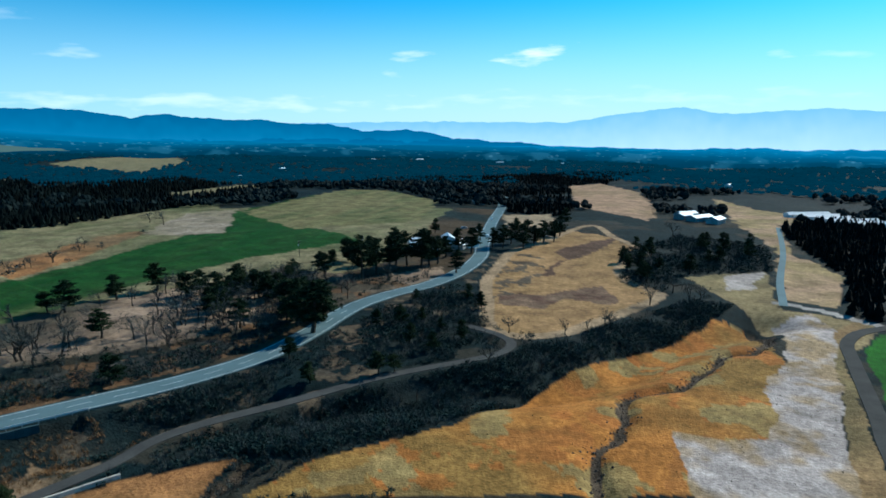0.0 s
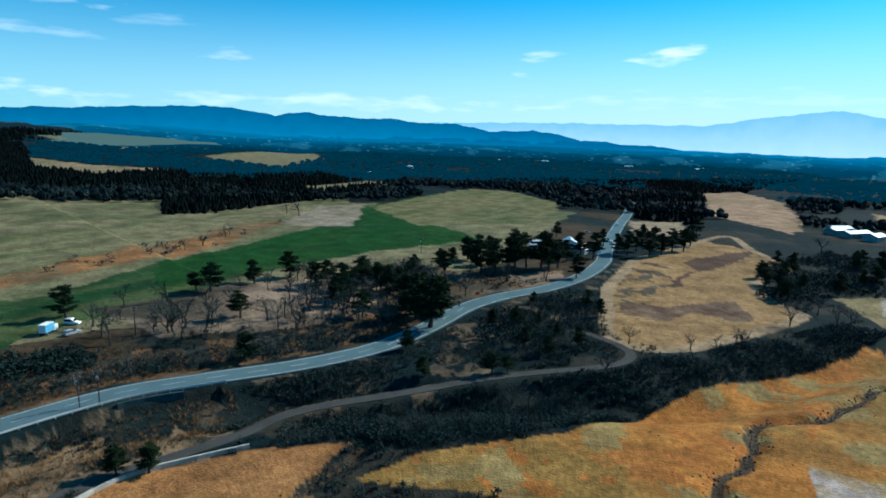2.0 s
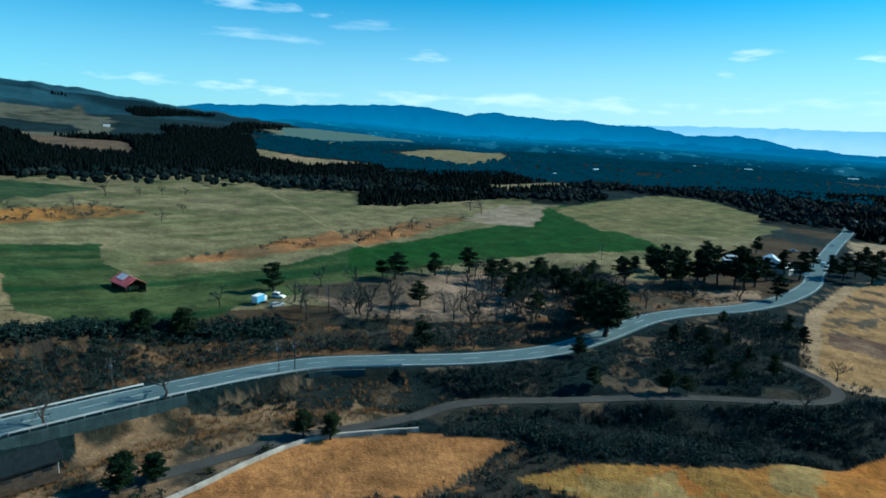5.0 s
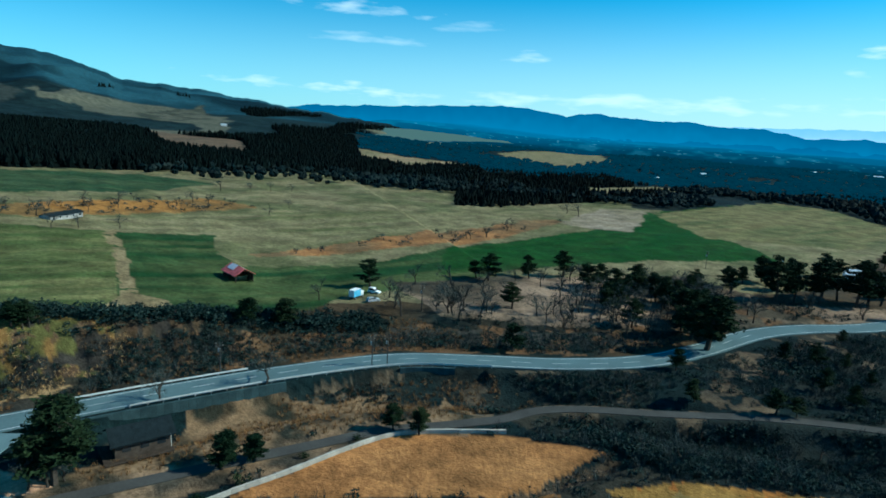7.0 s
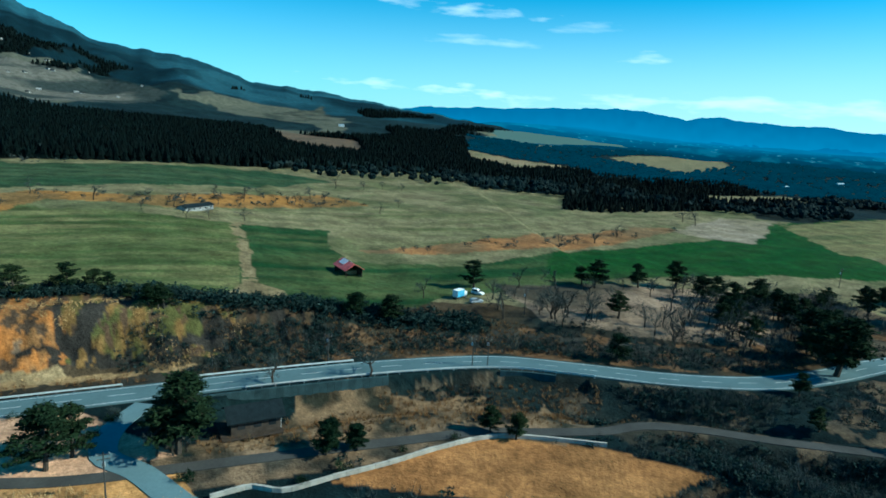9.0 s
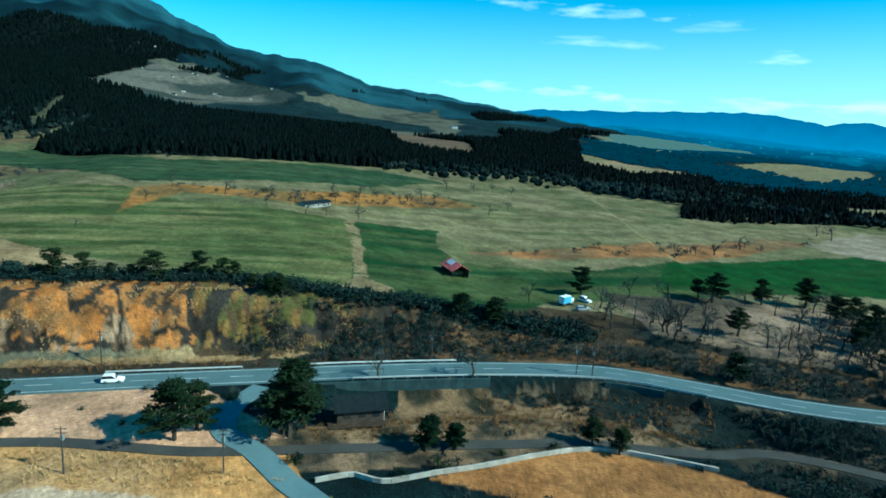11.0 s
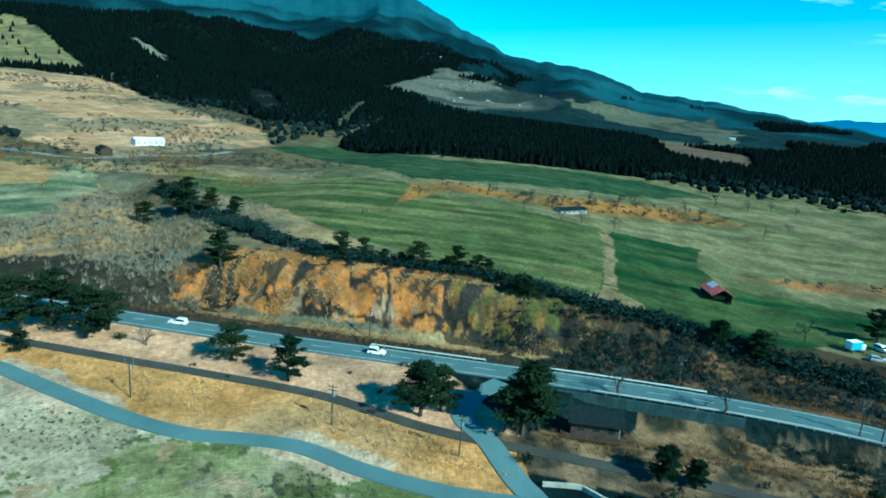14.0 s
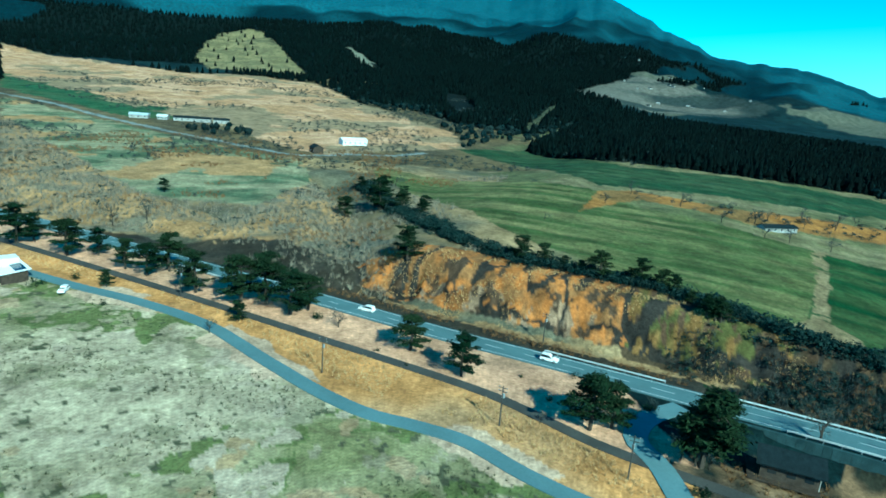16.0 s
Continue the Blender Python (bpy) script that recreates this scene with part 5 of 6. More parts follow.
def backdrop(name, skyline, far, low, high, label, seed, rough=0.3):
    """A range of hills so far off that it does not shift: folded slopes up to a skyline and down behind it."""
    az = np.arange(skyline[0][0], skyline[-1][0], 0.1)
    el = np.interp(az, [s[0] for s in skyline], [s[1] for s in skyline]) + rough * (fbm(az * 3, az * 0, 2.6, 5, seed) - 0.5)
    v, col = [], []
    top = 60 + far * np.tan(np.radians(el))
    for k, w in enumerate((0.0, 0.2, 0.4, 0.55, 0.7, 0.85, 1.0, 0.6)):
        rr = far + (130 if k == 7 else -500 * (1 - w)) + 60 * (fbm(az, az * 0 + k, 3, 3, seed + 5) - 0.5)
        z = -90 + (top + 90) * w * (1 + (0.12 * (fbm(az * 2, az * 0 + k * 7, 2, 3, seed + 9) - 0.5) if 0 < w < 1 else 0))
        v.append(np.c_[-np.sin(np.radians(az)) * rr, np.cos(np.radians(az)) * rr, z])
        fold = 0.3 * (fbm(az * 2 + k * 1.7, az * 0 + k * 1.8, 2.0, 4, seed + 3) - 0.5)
        # emitted colour carries the haze, paler at the foot, streaked like folds
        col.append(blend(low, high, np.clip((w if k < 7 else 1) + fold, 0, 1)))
    n = len(az)
    i = np.arange(n - 1)
    f = np.concatenate([np.c_[i + k * n, i + 1 + k * n, i + 1 + (k + 1) * n, i + (k + 1) * n] for k in range(7)])
    ob = new(name, sheet(name, np.concatenate(v), f, PAINTED_HAZE, np.concatenate(col)))
    ob.data.shade_smooth()
    return tagged(ob, label, "hills", kind="structure")


backdrop("backdrop_peaks", PEAKS, 4780, (0.60, 0.79, 0.93), (0.27, 0.55, 0.80), "mountain range on the horizon, pale blue haze painted in", 95, 0.2)
backdrop("backdrop_hills", HILLS, 4500, (0.040, 0.25, 0.46), (0.010, 0.125, 0.27), "forested hills with blue haze painted in", 91)
backdrop("backdrop_foothills", [(a, 0.45 * e - 0.5) for a, e in HILLS], 4380, (0.022, 0.20, 0.39), (0.009, 0.12, 0.26), "darker foothills below the range, blue haze painted in", 93, 0.0)


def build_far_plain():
    """The glowing plain under the hills: dark woods, paler fields, painted haze growing with distance."""
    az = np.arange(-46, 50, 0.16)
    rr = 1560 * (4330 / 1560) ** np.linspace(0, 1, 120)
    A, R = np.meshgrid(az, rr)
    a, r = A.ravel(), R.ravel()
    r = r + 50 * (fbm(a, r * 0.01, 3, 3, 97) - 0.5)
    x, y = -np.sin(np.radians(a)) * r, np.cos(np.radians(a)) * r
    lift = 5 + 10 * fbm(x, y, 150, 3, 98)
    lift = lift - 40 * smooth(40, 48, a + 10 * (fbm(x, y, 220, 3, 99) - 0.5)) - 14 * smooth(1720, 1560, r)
    # haze share by range, stronger sunward, mixed into the emitted wood colour
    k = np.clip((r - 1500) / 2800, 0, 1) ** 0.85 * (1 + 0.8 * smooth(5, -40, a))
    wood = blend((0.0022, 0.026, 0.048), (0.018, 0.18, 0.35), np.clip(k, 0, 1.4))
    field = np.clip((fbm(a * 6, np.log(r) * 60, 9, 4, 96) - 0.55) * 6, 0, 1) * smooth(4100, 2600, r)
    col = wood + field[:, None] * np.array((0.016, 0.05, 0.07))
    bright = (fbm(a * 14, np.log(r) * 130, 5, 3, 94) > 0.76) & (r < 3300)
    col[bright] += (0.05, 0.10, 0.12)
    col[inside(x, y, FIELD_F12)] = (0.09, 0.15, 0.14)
    n, m = len(az), len(rr)
    i, j = np.meshgrid(np.arange(n - 1), np.arange(m - 1))
    q = (j * n + i).ravel()
    ob = new("backdrop_plain", sheet("backdrop_plain", np.c_[x, y, height(x, y) + lift], np.c_[q, q + 1, q + 1 + n, q + n], PAINTED_HAZE, col))
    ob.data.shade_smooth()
    tagged(ob, "dark blue wooded plain with distance haze painted in", "plain", kind="structure")


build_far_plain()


# ---- built things ----
def box(bm, x0, x1, y0, y1, z0, z1):
    v = [bm.verts.new((x, y, z)) for z in (z0, z1) for x, y in ((x0, y0), (x1, y0), (x1, y1), (x0, y1))]
    for f in ((3, 2, 1, 0), (4, 5, 6, 7), (0, 1, 5, 4), (1, 2, 6, 5), (2, 3, 7, 6), (3, 0, 4, 7)):
        bm.faces.new([v[i] for i in f])


def prism(bm, outline, x0, x1):
    """An outline in y and z, drawn out along x."""
    a, b = ([bm.verts.new((x, y, z)) for y, z in outline] for x in (x0, x1))
    n = len(outline)
    bm.faces.new(a[::-1]), bm.faces.new(b)
    for i in range(n):
        bm.faces.new((a[i], a[(i + 1) % n], b[(i + 1) % n], b[i]))


def solid(mat, *boxes, bevel=0.0, prisms=()):
    bm = bmesh.new()
    for b in boxes:
        box(bm, *b)
    for outline, x0, x1 in prisms:
        prism(bm, outline, x0, x1)
    if bevel:
        bmesh.ops.bevel(bm, geom=bm.edges[:], offset=bevel, segments=1, affect="EDGES")
    bmesh.ops.recalc_face_normals(bm, faces=bm.faces[:])
    me = bpy.data.meshes.new("piece")
    bm.to_mesh(me)
    bm.free()
    me.materials.append(mat)
    return me


def stand(ob, x, y, yaw, sink=0.0):
    ob.matrix_basis = pose(x, y, float(height(x, y)) - sink, 0, 0, yaw)
    return ob


RED_ROOF = material("red_roof", (0.42, 0.085, 0.075), rough=0.6, vary=0.35, cell=1.5, fine=0.4, bump=0.1)
PINK_SHEET = material("faded_sheet", (0.80, 0.66, 0.64), rough=0.55, vary=0.2, cell=1.0, fine=0.3, bump=0.1)
DARK_WOOD = material("dark_wood", (0.05, 0.04, 0.032), vary=0.3, cell=0.8, fine=0.15, bump=0.2)
SLATE = material("dark_roof", (0.012, 0.018, 0.021), rough=0.85, vary=0.25, cell=1.2, fine=0.3, bump=0.2)
WHITE_WALL = material("white_wall", (0.62, 0.64, 0.64), rough=0.7, vary=0.1, cell=1.5, fine=0.3, bump=0.05)
PALE_METAL = material("pale_metal", (0.55, 0.62, 0.66), rough=0.45, vary=0.15, cell=2.0, fine=0.3, bump=0.05, metal=0.2)
GREY_WALL = material("grey_wall", (0.28, 0.28, 0.27), vary=0.2, cell=2.0, fine=0.3, bump=0.1)
BLUE_BOX = material("blue_truck_box", (0.10, 0.35, 0.55), rough=0.45, vary=0.15, cell=1.0, fine=0.2, bump=0)
CAR_WHITE = material("white_car_paint", (0.80, 0.81, 0.80), rough=0.25, vary=0.04, cell=1.0, fine=0.2, bump=0)
CAR_GREY = material("grey_car_paint", (0.30, 0.33, 0.36), rough=0.3, vary=0.06, cell=1.0, fine=0.2, bump=0)
CAR_GLASS = material("car_glass", (0.015, 0.02, 0.024), rough=0.08, vary=0.05, cell=1.0, fine=0.2, bump=0)
RUBBER = material("tyre_rubber", (0.02, 0.02, 0.02), vary=0.1, cell=0.5, fine=0.1, bump=0)
RIM_METAL = material("wheel_rim", (0.45, 0.46, 0.47), rough=0.35, vary=0.1, cell=0.5, fine=0.1, bump=0, metal=0.8)
LAMP_RED = material("tail_lamp", (0.4, 0.02, 0.015), rough=0.3, vary=0.05, cell=0.3, fine=0.1, bump=0)
LAMP_CLEAR = material("head_lamp", (0.7, 0.72, 0.75), rough=0.15, vary=0.05, cell=0.3, fine=0.1, bump=0)
GALVANISED = material("galvanised_steel", (0.38, 0.42, 0.44), rough=0.4, vary=0.12, cell=1.0, fine=0.2, bump=0, metal=0.5)
POLE_GREY = material("pole_concrete", (0.05, 0.05, 0.048), vary=0.15, cell=0.6, fine=0.1, bump=0.1)
STONE = material("dark_stone", (0.10, 0.075, 0.055), vary=0.35, cell=0.7, fine=0.15, bump=0.4, island=True)
SOLAR = material("solar_panel", (0.015, 0.03, 0.06), rough=0.2, vary=0.1, cell=0.6, fine=0.2, bump=0)
CABLE = material("cable", (0.03, 0.03, 0.03), vary=0.05, cell=1.0, fine=0.2, bump=0)


def build_wheel(parent, x, y, r=0.33):
    v, f = tube([(x, y - 0.11, r), (x, y + 0.11, r)], [r, r], 14)
    cap = [np.r_[v, [[x, y - 0.11, r], [x, y + 0.11, r]]], np.r_[f, [(28, (i + 1) % 14, i) for i in range(14)], [(29, 14 + i, 14 + (i + 1) % 14) for i in range(14)]]]
    tyre = part("wheel", sheet("wheel", cap[0], cap[1], RUBBER), parent)
    v, f = tube([(x, y - 0.125, r), (x, y + 0.125, r)], [r * 0.6, r * 0.6], 10)
    part("rim", sheet("rim", np.r_[v, [[x, y - 0.125, r], [x, y + 0.125, r]]], np.r_[f, [(20, (i + 1) % 10, i) for i in range(10)], [(21, 10 + i, 10 + (i + 1) % 10) for i in range(10)]], RIM_METAL), tyre)


def build_car(paint, label, length=4.5, tall=1.65):
    """A car with its nose to +x."""
    car = new("car")
    h, w = length / 2, 0.86
    body = [(-h, 0.45), (-h + 0.05, 0.95), (h - 1.1, 1.0), (h - 0.15, 0.85), (h, 0.5), (h - 0.1, 0.28), (-h + 0.1, 0.28)]
    cabin = [(-h + 0.12, 0.95), (-h + 0.35, tall), (h - 2.2, tall), (h - 1.25, 0.98)]
    glass = [(-h + 0.16, 1.03), (-h + 0.37, tall - 0.12), (h - 2.23, tall - 0.12), (h - 1.42, 1.03)]

    def hull(outline, half, mat, bevel=0.05):
        me = solid(mat, bevel=bevel, prisms=[([(x, z) for x, z in outline], -half, half)])
        me.transform(Matrix(((0, 1, 0, 0), (1, 0, 0, 0), (0, 0, 1, 0), (0, 0, 0, 1))))
        me.flip_normals()
        return me

    part("body", hull(body, w, paint), car)
    part("cabin", hull(cabin, w - 0.08, paint), car)
    part("side_windows", hull(glass, w - 0.065, CAR_GLASS, 0.0), car, "dark tinted glass")
    part("windscreen", solid(CAR_GLASS, prisms=[([(-0.7, 1.02), (0.7, 1.02), (0.62, tall - 0.08), (-0.62, tall - 0.08)], h - 1.5, h - 1.38)]), car)
    for sx in (-h + 0.85, h - 0.85):
        for sy in (-w + 0.06, w - 0.06):
            build_wheel(car, sx, sy)
    for sy in (-0.62, 0.62):
        part("headlight", solid(LAMP_CLEAR, (h - 0.14, h + 0.01, sy - 0.16, sy + 0.16, 0.62, 0.76), bevel=0.02), car)
        part("tail_light", solid(LAMP_RED, (-h - 0.02, -h + 0.1, sy - 0.12, sy + 0.12, 0.72, 0.95), bevel=0.02), car)
    for sy in (-0.55, 0.55):
        part("roof_rail", solid(GALVANISED, (-h + 0.5, h - 2.3, sy - 0.03, sy + 0.03, tall, tall + 0.06)), car)
    return tagged(car, label, "car", "cars")


car = build_car(CAR_WHITE, "white estate car with roof rails on the road", 4.7, 1.7)
car.matrix_basis = pose(-157.6, -39, float(base(-157.6, -39)) + 0.22, 0, 0, 253)
car = build_car(CAR_WHITE, "white van with a dark roof on the road", 4.4, 1.8)
car.matrix_basis = pose(-141.0, 10.5, float(base(-141, 10.5)) + 0.22, 0, 0, 72)
car = stand(build_car(CAR_WHITE, "white car parked at the end of the lane", 4.4, 1.5), -143.2, -118.5, 20, -0.18)
car = stand(build_car(CAR_GREY, "grey car parked beside the box truck", 4.3, 1.5), -130.5, 139.5, 70)
car = stand(build_car(CAR_WHITE, "white van parked under a pine", 4.4, 1.85), -137.8, 147.8, 10)
for cx, cy, cyaw in ((22, 392, 80), (14, 404, 20), (27, 372, 84), (36, 452, 80)):
    stand(build_car(CAR_GREY if cx == 14 else CAR_WHITE, "small car by the roadside houses", 4.2, 1.5), cx, cy, cyaw, -0.2 if cx != 14 else 0)


def build_truck():
    t = new("box_truck")
    part("cargo_box", solid(BLUE_BOX, (-2.6, 1.2, -1.05, 1.05, 0.9, 3.1), bevel=0.06), t, "pale blue cargo box")
    part("box_roof", solid(WHITE_WALL, (-2.62, 1.22, -1.07, 1.07, 3.1, 3.16), bevel=0.02), t, "white roof sheet")
    part("rear_door", solid(WHITE_WALL, (-2.66, -2.6, -0.95, 0.95, 1.0, 3.0), bevel=0.02), t, "white rear door")
    part("chassis", solid(RUBBER, (-2.6, 2.7, -0.5, 0.5, 0.45, 0.9)), t)
    cab = part("cab", solid(CAR_WHITE, (1.3, 2.9, -0.98, 0.98, 0.5, 2.2), bevel=0.1), t)
    part("windscreen", solid(CAR_GLASS, (2.86, 2.93, -0.85, 0.85, 1.35, 2.0), bevel=0.02), cab)
    for sx in (-1.7, 2.1):
        for sy in (-0.9, 0.9):
            build_wheel(t, sx, sy, 0.42)
    return tagged(t, "pale blue and white box truck parked by a pine", "truck")


stand(build_truck(), -137.2, 138.6, 100)


def build_barn():
    """An open-sided barn with a red gable roof that carries one pale sheet."""
    b = new("barn")
    w, l = 3.6, 4.8
    for sx in (-l + 0.3, 0, l - 0.3):
        for sy in (-w + 0.3, w - 0.3):
            part("post", solid(DARK_WOOD, (sx - 0.11, sx + 0.11, sy - 0.11, sy + 0.11, 0, 2.6)), b)
    part("back_wall", solid(DARK_WOOD, (-l + 0.2, l - 0.2, w - 0.25, w - 0.15, 0, 2.5)), b)
    part("end_wall", solid(DARK_WOOD, (-l + 0.2, -l + 0.3, -w + 0.3, w - 0.3, 0, 2.5)), b)
    part("hay", solid(material("hay", (0.3, 0.22, 0.1), vary=0.3, cell=0.8, fine=0.15, bump=0.4), (-l + 0.6, 1.0, -0.4, w - 0.5, 0, 1.3), bevel=0.1), b, "stacked dry hay")
    for s in (-1, 1):
        slope = [(s * (w + 0.4), 2.35), (0, 4.3), (0, 4.42), (s * (w + 0.4), 2.47)]
        roof = part("roof_side", solid(RED_ROOF, prisms=[(slope, -l - 0.3, l + 0.3)]), b)
        for k in range(11):
            x = -l + 0.1 + k * 0.95
            part("roof_rib", solid(RED_ROOF, prisms=[([(s * (w + 0.38), 2.47), (0, 4.42), (0, 4.48), (s * (w + 0.38), 2.53)], x - 0.05, x + 0.05)]), roof)
    part("pale_sheet", solid(PINK_SHEET, prisms=[([(-2.2, 3.38), (-0.1, 4.5), (-0.1, 4.55), (-2.2, 3.43)], -3.6, 0.6), ([(2.9, 2.98), (0.1, 4.5), (0.1, 4.55), (2.9, 3.04)], -3.6, 1.6)]), b, "faded pink roof sheet")
    return tagged(b, "open barn with a rusty red gable roof in the meadow", "barn")


barn = stand(build_barn(), -176.5, 122, -12, 0.2)
barn.scale = (1.15, 0.9, 1.1)


def build_shed(name, label, l, w, h, wall, roof, pitch=1.2, windows=3, category="shed", group=""):
    """A gabled building with its length along x."""
    s = new(name)
    body = [(-w / 2, 0), (w / 2, 0), (w / 2, h), (0, h + pitch), (-w / 2, h)]
    walls = part("wall", solid(wall, prisms=[(body, -l / 2, l / 2)]), s)
    for d in (-1, 1):
        part("roof_side", solid(roof, prisms=[([(d * (w / 2 + 0.5), h - 0.15), (0, h + pitch + 0.05), (0, h + pitch + 0.2), (d * (w / 2 + 0.5), h + 0.02)], -l / 2 - 0.4, l / 2 + 0.4)]), s)
    part("ridge_cap", solid(roof, (-l / 2 - 0.4, l / 2 + 0.4, -0.15, 0.15, h + pitch + 0.15, h + pitch + 0.26), bevel=0.03), s)
    for k in range(windows):
        x = -l / 2 + l * (k + 0.5) / windows
        for d in (-1, 1):
            y = d * w / 2
            win = part("window", solid(WHITE_WALL, (x - 0.65, x + 0.65, y - 0.04, y + 0.04, h * 0.38, h * 0.38 + 1.1)), walls)
            part("pane", solid(CAR_GLASS, (x - 0.57, x + 0.57, y - 0.06, y + 0.06, h * 0.38 + 0.08, h * 0.38 + 1.02)), walls)
    part("door", solid(DARK_WOOD, (l / 2 - 0.02, l / 2 + 0.06, -0.6, 0.6, 0, min(2.1, h - 0.2))), walls)
    return tagged(s, label, category, group)


stand(build_shed("shed", "long low dark-roofed shed in the meadow", 17, 5.5, 2.2, GREY_WALL, SLATE, 0.9, 5), -288, 112.5, 113, 0.3)
stand(build_shed("cattle_barn", "white-roofed long farm barn by the hill road", 21, 8, 4.2, WHITE_WALL, WHITE_WALL, 1.5, 5, "barn"), -488, -139, 130, 0.4)
stand(build_shed("farmhouse", "dark farmhouse with a white gable by the hill road", 11, 7, 4.0, DARK_WOOD, SLATE, 2.0, 3, "house"), -425, -147.5, 35, 0.4)
for k, (fx, fy, fl, fr) in enumerate(((-505, -334, 15, PALE_METAL), (-516, -301, 14, SLATE), (-521, -286, 16, SLATE), (-526, -270, 13, SLATE), (-511, -316, 8, WHITE_WALL))):
    stand(build_shed("farm_building", "low farm building with a metal roof" if fr is not SLATE else "low farm building with a dark roof", fl, 8, 3.2, GREY_WALL, fr, 1.3, 3, "farm building", "hill farm"), fx, fy, 108 + 6 * (k % 2), 0.4)
for k, (hx, hy, hl, hr, hw) in enumerate(((9, 331, 9, WHITE_WALL, GREY_WALL), (3, 349, 11, PALE_METAL, WHITE_WALL), (15, 337, 7, SLATE, WHITE_WALL), (33, 560, 10, WHITE_WALL, GREY_WALL), (-6, 318, 8, SLATE, WHITE_WALL), (-14, 332, 9, PALE_METAL, WHITE_WALL))):
    stand(build_shed("house", "roadside house with a pale roof among pines" if hr is not SLATE else "small roadside house with a dark roof", hl, 6.5, 3.0, hw, hr, 1.8, 2, "house", "roadside houses"), hx, hy, 70 + 25 * k, 0.3)
for k, (hx, hy, hl) in enumerate(((195, 494, 15), (196, 470, 20), (187, 480, 12), (203, 458, 14))):
    stand(build_shed("workshop", "workshop with a pale metal roof in the woods", hl, 9, 4, GREY_WALL, PALE_METAL, 1.4, 3, "workshop", "workshops"), hx, hy, 20 + 8 * k, 0.4)
for k, (hx, hy) in enumerate(((300, 508), (305, 494), (309, 481), (313, 468), (318, 455))):
    stand(build_shed("greenhouse", "long white greenhouse on the far field", 36, 8, 3, PALE_METAL, WHITE_WALL, 1.6, 6, "greenhouse", "greenhouses"), hx, hy, 4, 0.4)
for k, (hx, hy, hl) in enumerate(((135, 1484, 26), (278, 1462, 30), (-61, 1544, 36), (370, 804, 12), (-171, 1529, 18), (-267, 1039, 14), (-1220, 815, 18), (-279, 862, 14), (120, 1560, 22), (300, 1500, 20))):
    stand(build_shed("warehouse", "far white warehouse among dark woods", hl * 0.7, 7, 4.5, WHITE_WALL, PALE_METAL, 1.2, 4, "warehouse", "far warehouses"), hx, hy, 10 * k, 1.0)
for k in range(22):
    vx, vy = VILLAGE[0][0] - rng.uniform(0, 700), VILLAGE[0][1] + rng.uniform(30, 480)
    stand(build_shed("cottage", "small grey cottage on the volcano's lower slope", rng.uniform(7, 11), 6, 3, GREY_WALL, GREY_WALL if k % 3 == 0 else SLATE, 2.0, 2, "cottage", "slope village"), vx, vy, rng.uniform(0, 180), 1.5)


def build_hut():
    """A dark hut on posts with a low roof and one white gable."""
    h = new("hut")
    walls = part("wall", solid(DARK_WOOD, prisms=[([(-2.6, 1.0), (2.6, 1.0), (2.6, 3.4), (0, 4.6), (-2.6, 3.4)], -4.0, 4.0)]), h)
    for d in (-1, 1):
        part("roof_side", solid(SLATE, prisms=[([(d * 3.3, 3.1), (0, 4.7), (0, 4.85), (d * 3.3, 3.28)], -4.7, 4.7)]), h)
    part("gable", solid(WHITE_WALL, prisms=[([(-2.5, 1.0), (2.5, 1.0), (2.5, 3.3), (0, 4.5), (-2.5, 3.3)], 4.0, 4.08)]), h, "white painted gable")
    part("deck", solid(DARK_WOOD, (-5.6, 4.2, -3.9, 2.8, 0.82, 1.0)), h)
    for x in (-5.4, -2.2, 1.0, 4.0):
        for y in (-3.7, 2.6):
            part("post", solid(DARK_WOOD, (x - 0.1, x + 0.1, y - 0.1, y + 0.1, -0.8, 0.82)), h)
    for x in (-2.4, 0.2, 2.6):
        part("window", solid(CAR_GLASS, (x - 0.6, x + 0.6, -2.66, -2.6, 1.9, 2.9)), walls)
    return tagged(h, "dark timber hut with a slate roof and white gable", "hut")


hut = stand(build_hut(), -104.5, 51, 74, -0.6)
hut.scale = (1.15, 1.15, 1.25)


def build_lane_house():
    h = new("house")
    walls = part("wall", solid(DARK_WOOD, (-7, 4.5, -3.2, 3.2, 0, 2.9)), h)
    part("roof", solid(WHITE_WALL, prisms=[([(-3.9, 2.75), (3.9, 3.5), (3.9, 3.68), (-3.9, 2.93)], -7.6, 5.2)]), h, "white sheet roof")
    part("solar_array", solid(SOLAR, prisms=[([(0.2, 3.42), (3.0, 3.7), (3.0, 3.76), (0.2, 3.48)], -2.2, 4.6)]), h, "dark blue solar array")
    part("upper_storey", solid(WHITE_WALL, (-7, -2.6, -2.6, 3.0, 3.2, 5.2)), h)
    for x in (-4.5, -1.5, 1.5):
        part("window", solid(CAR_GLASS, (x - 0.8, x + 0.8, -3.26, -3.2, 0.9, 2.1)), walls)
    return tagged(h, "low dark house with a white roof and solar panels", "house")


stand(build_lane_house(), -147.5, -138, 55, 0.1)


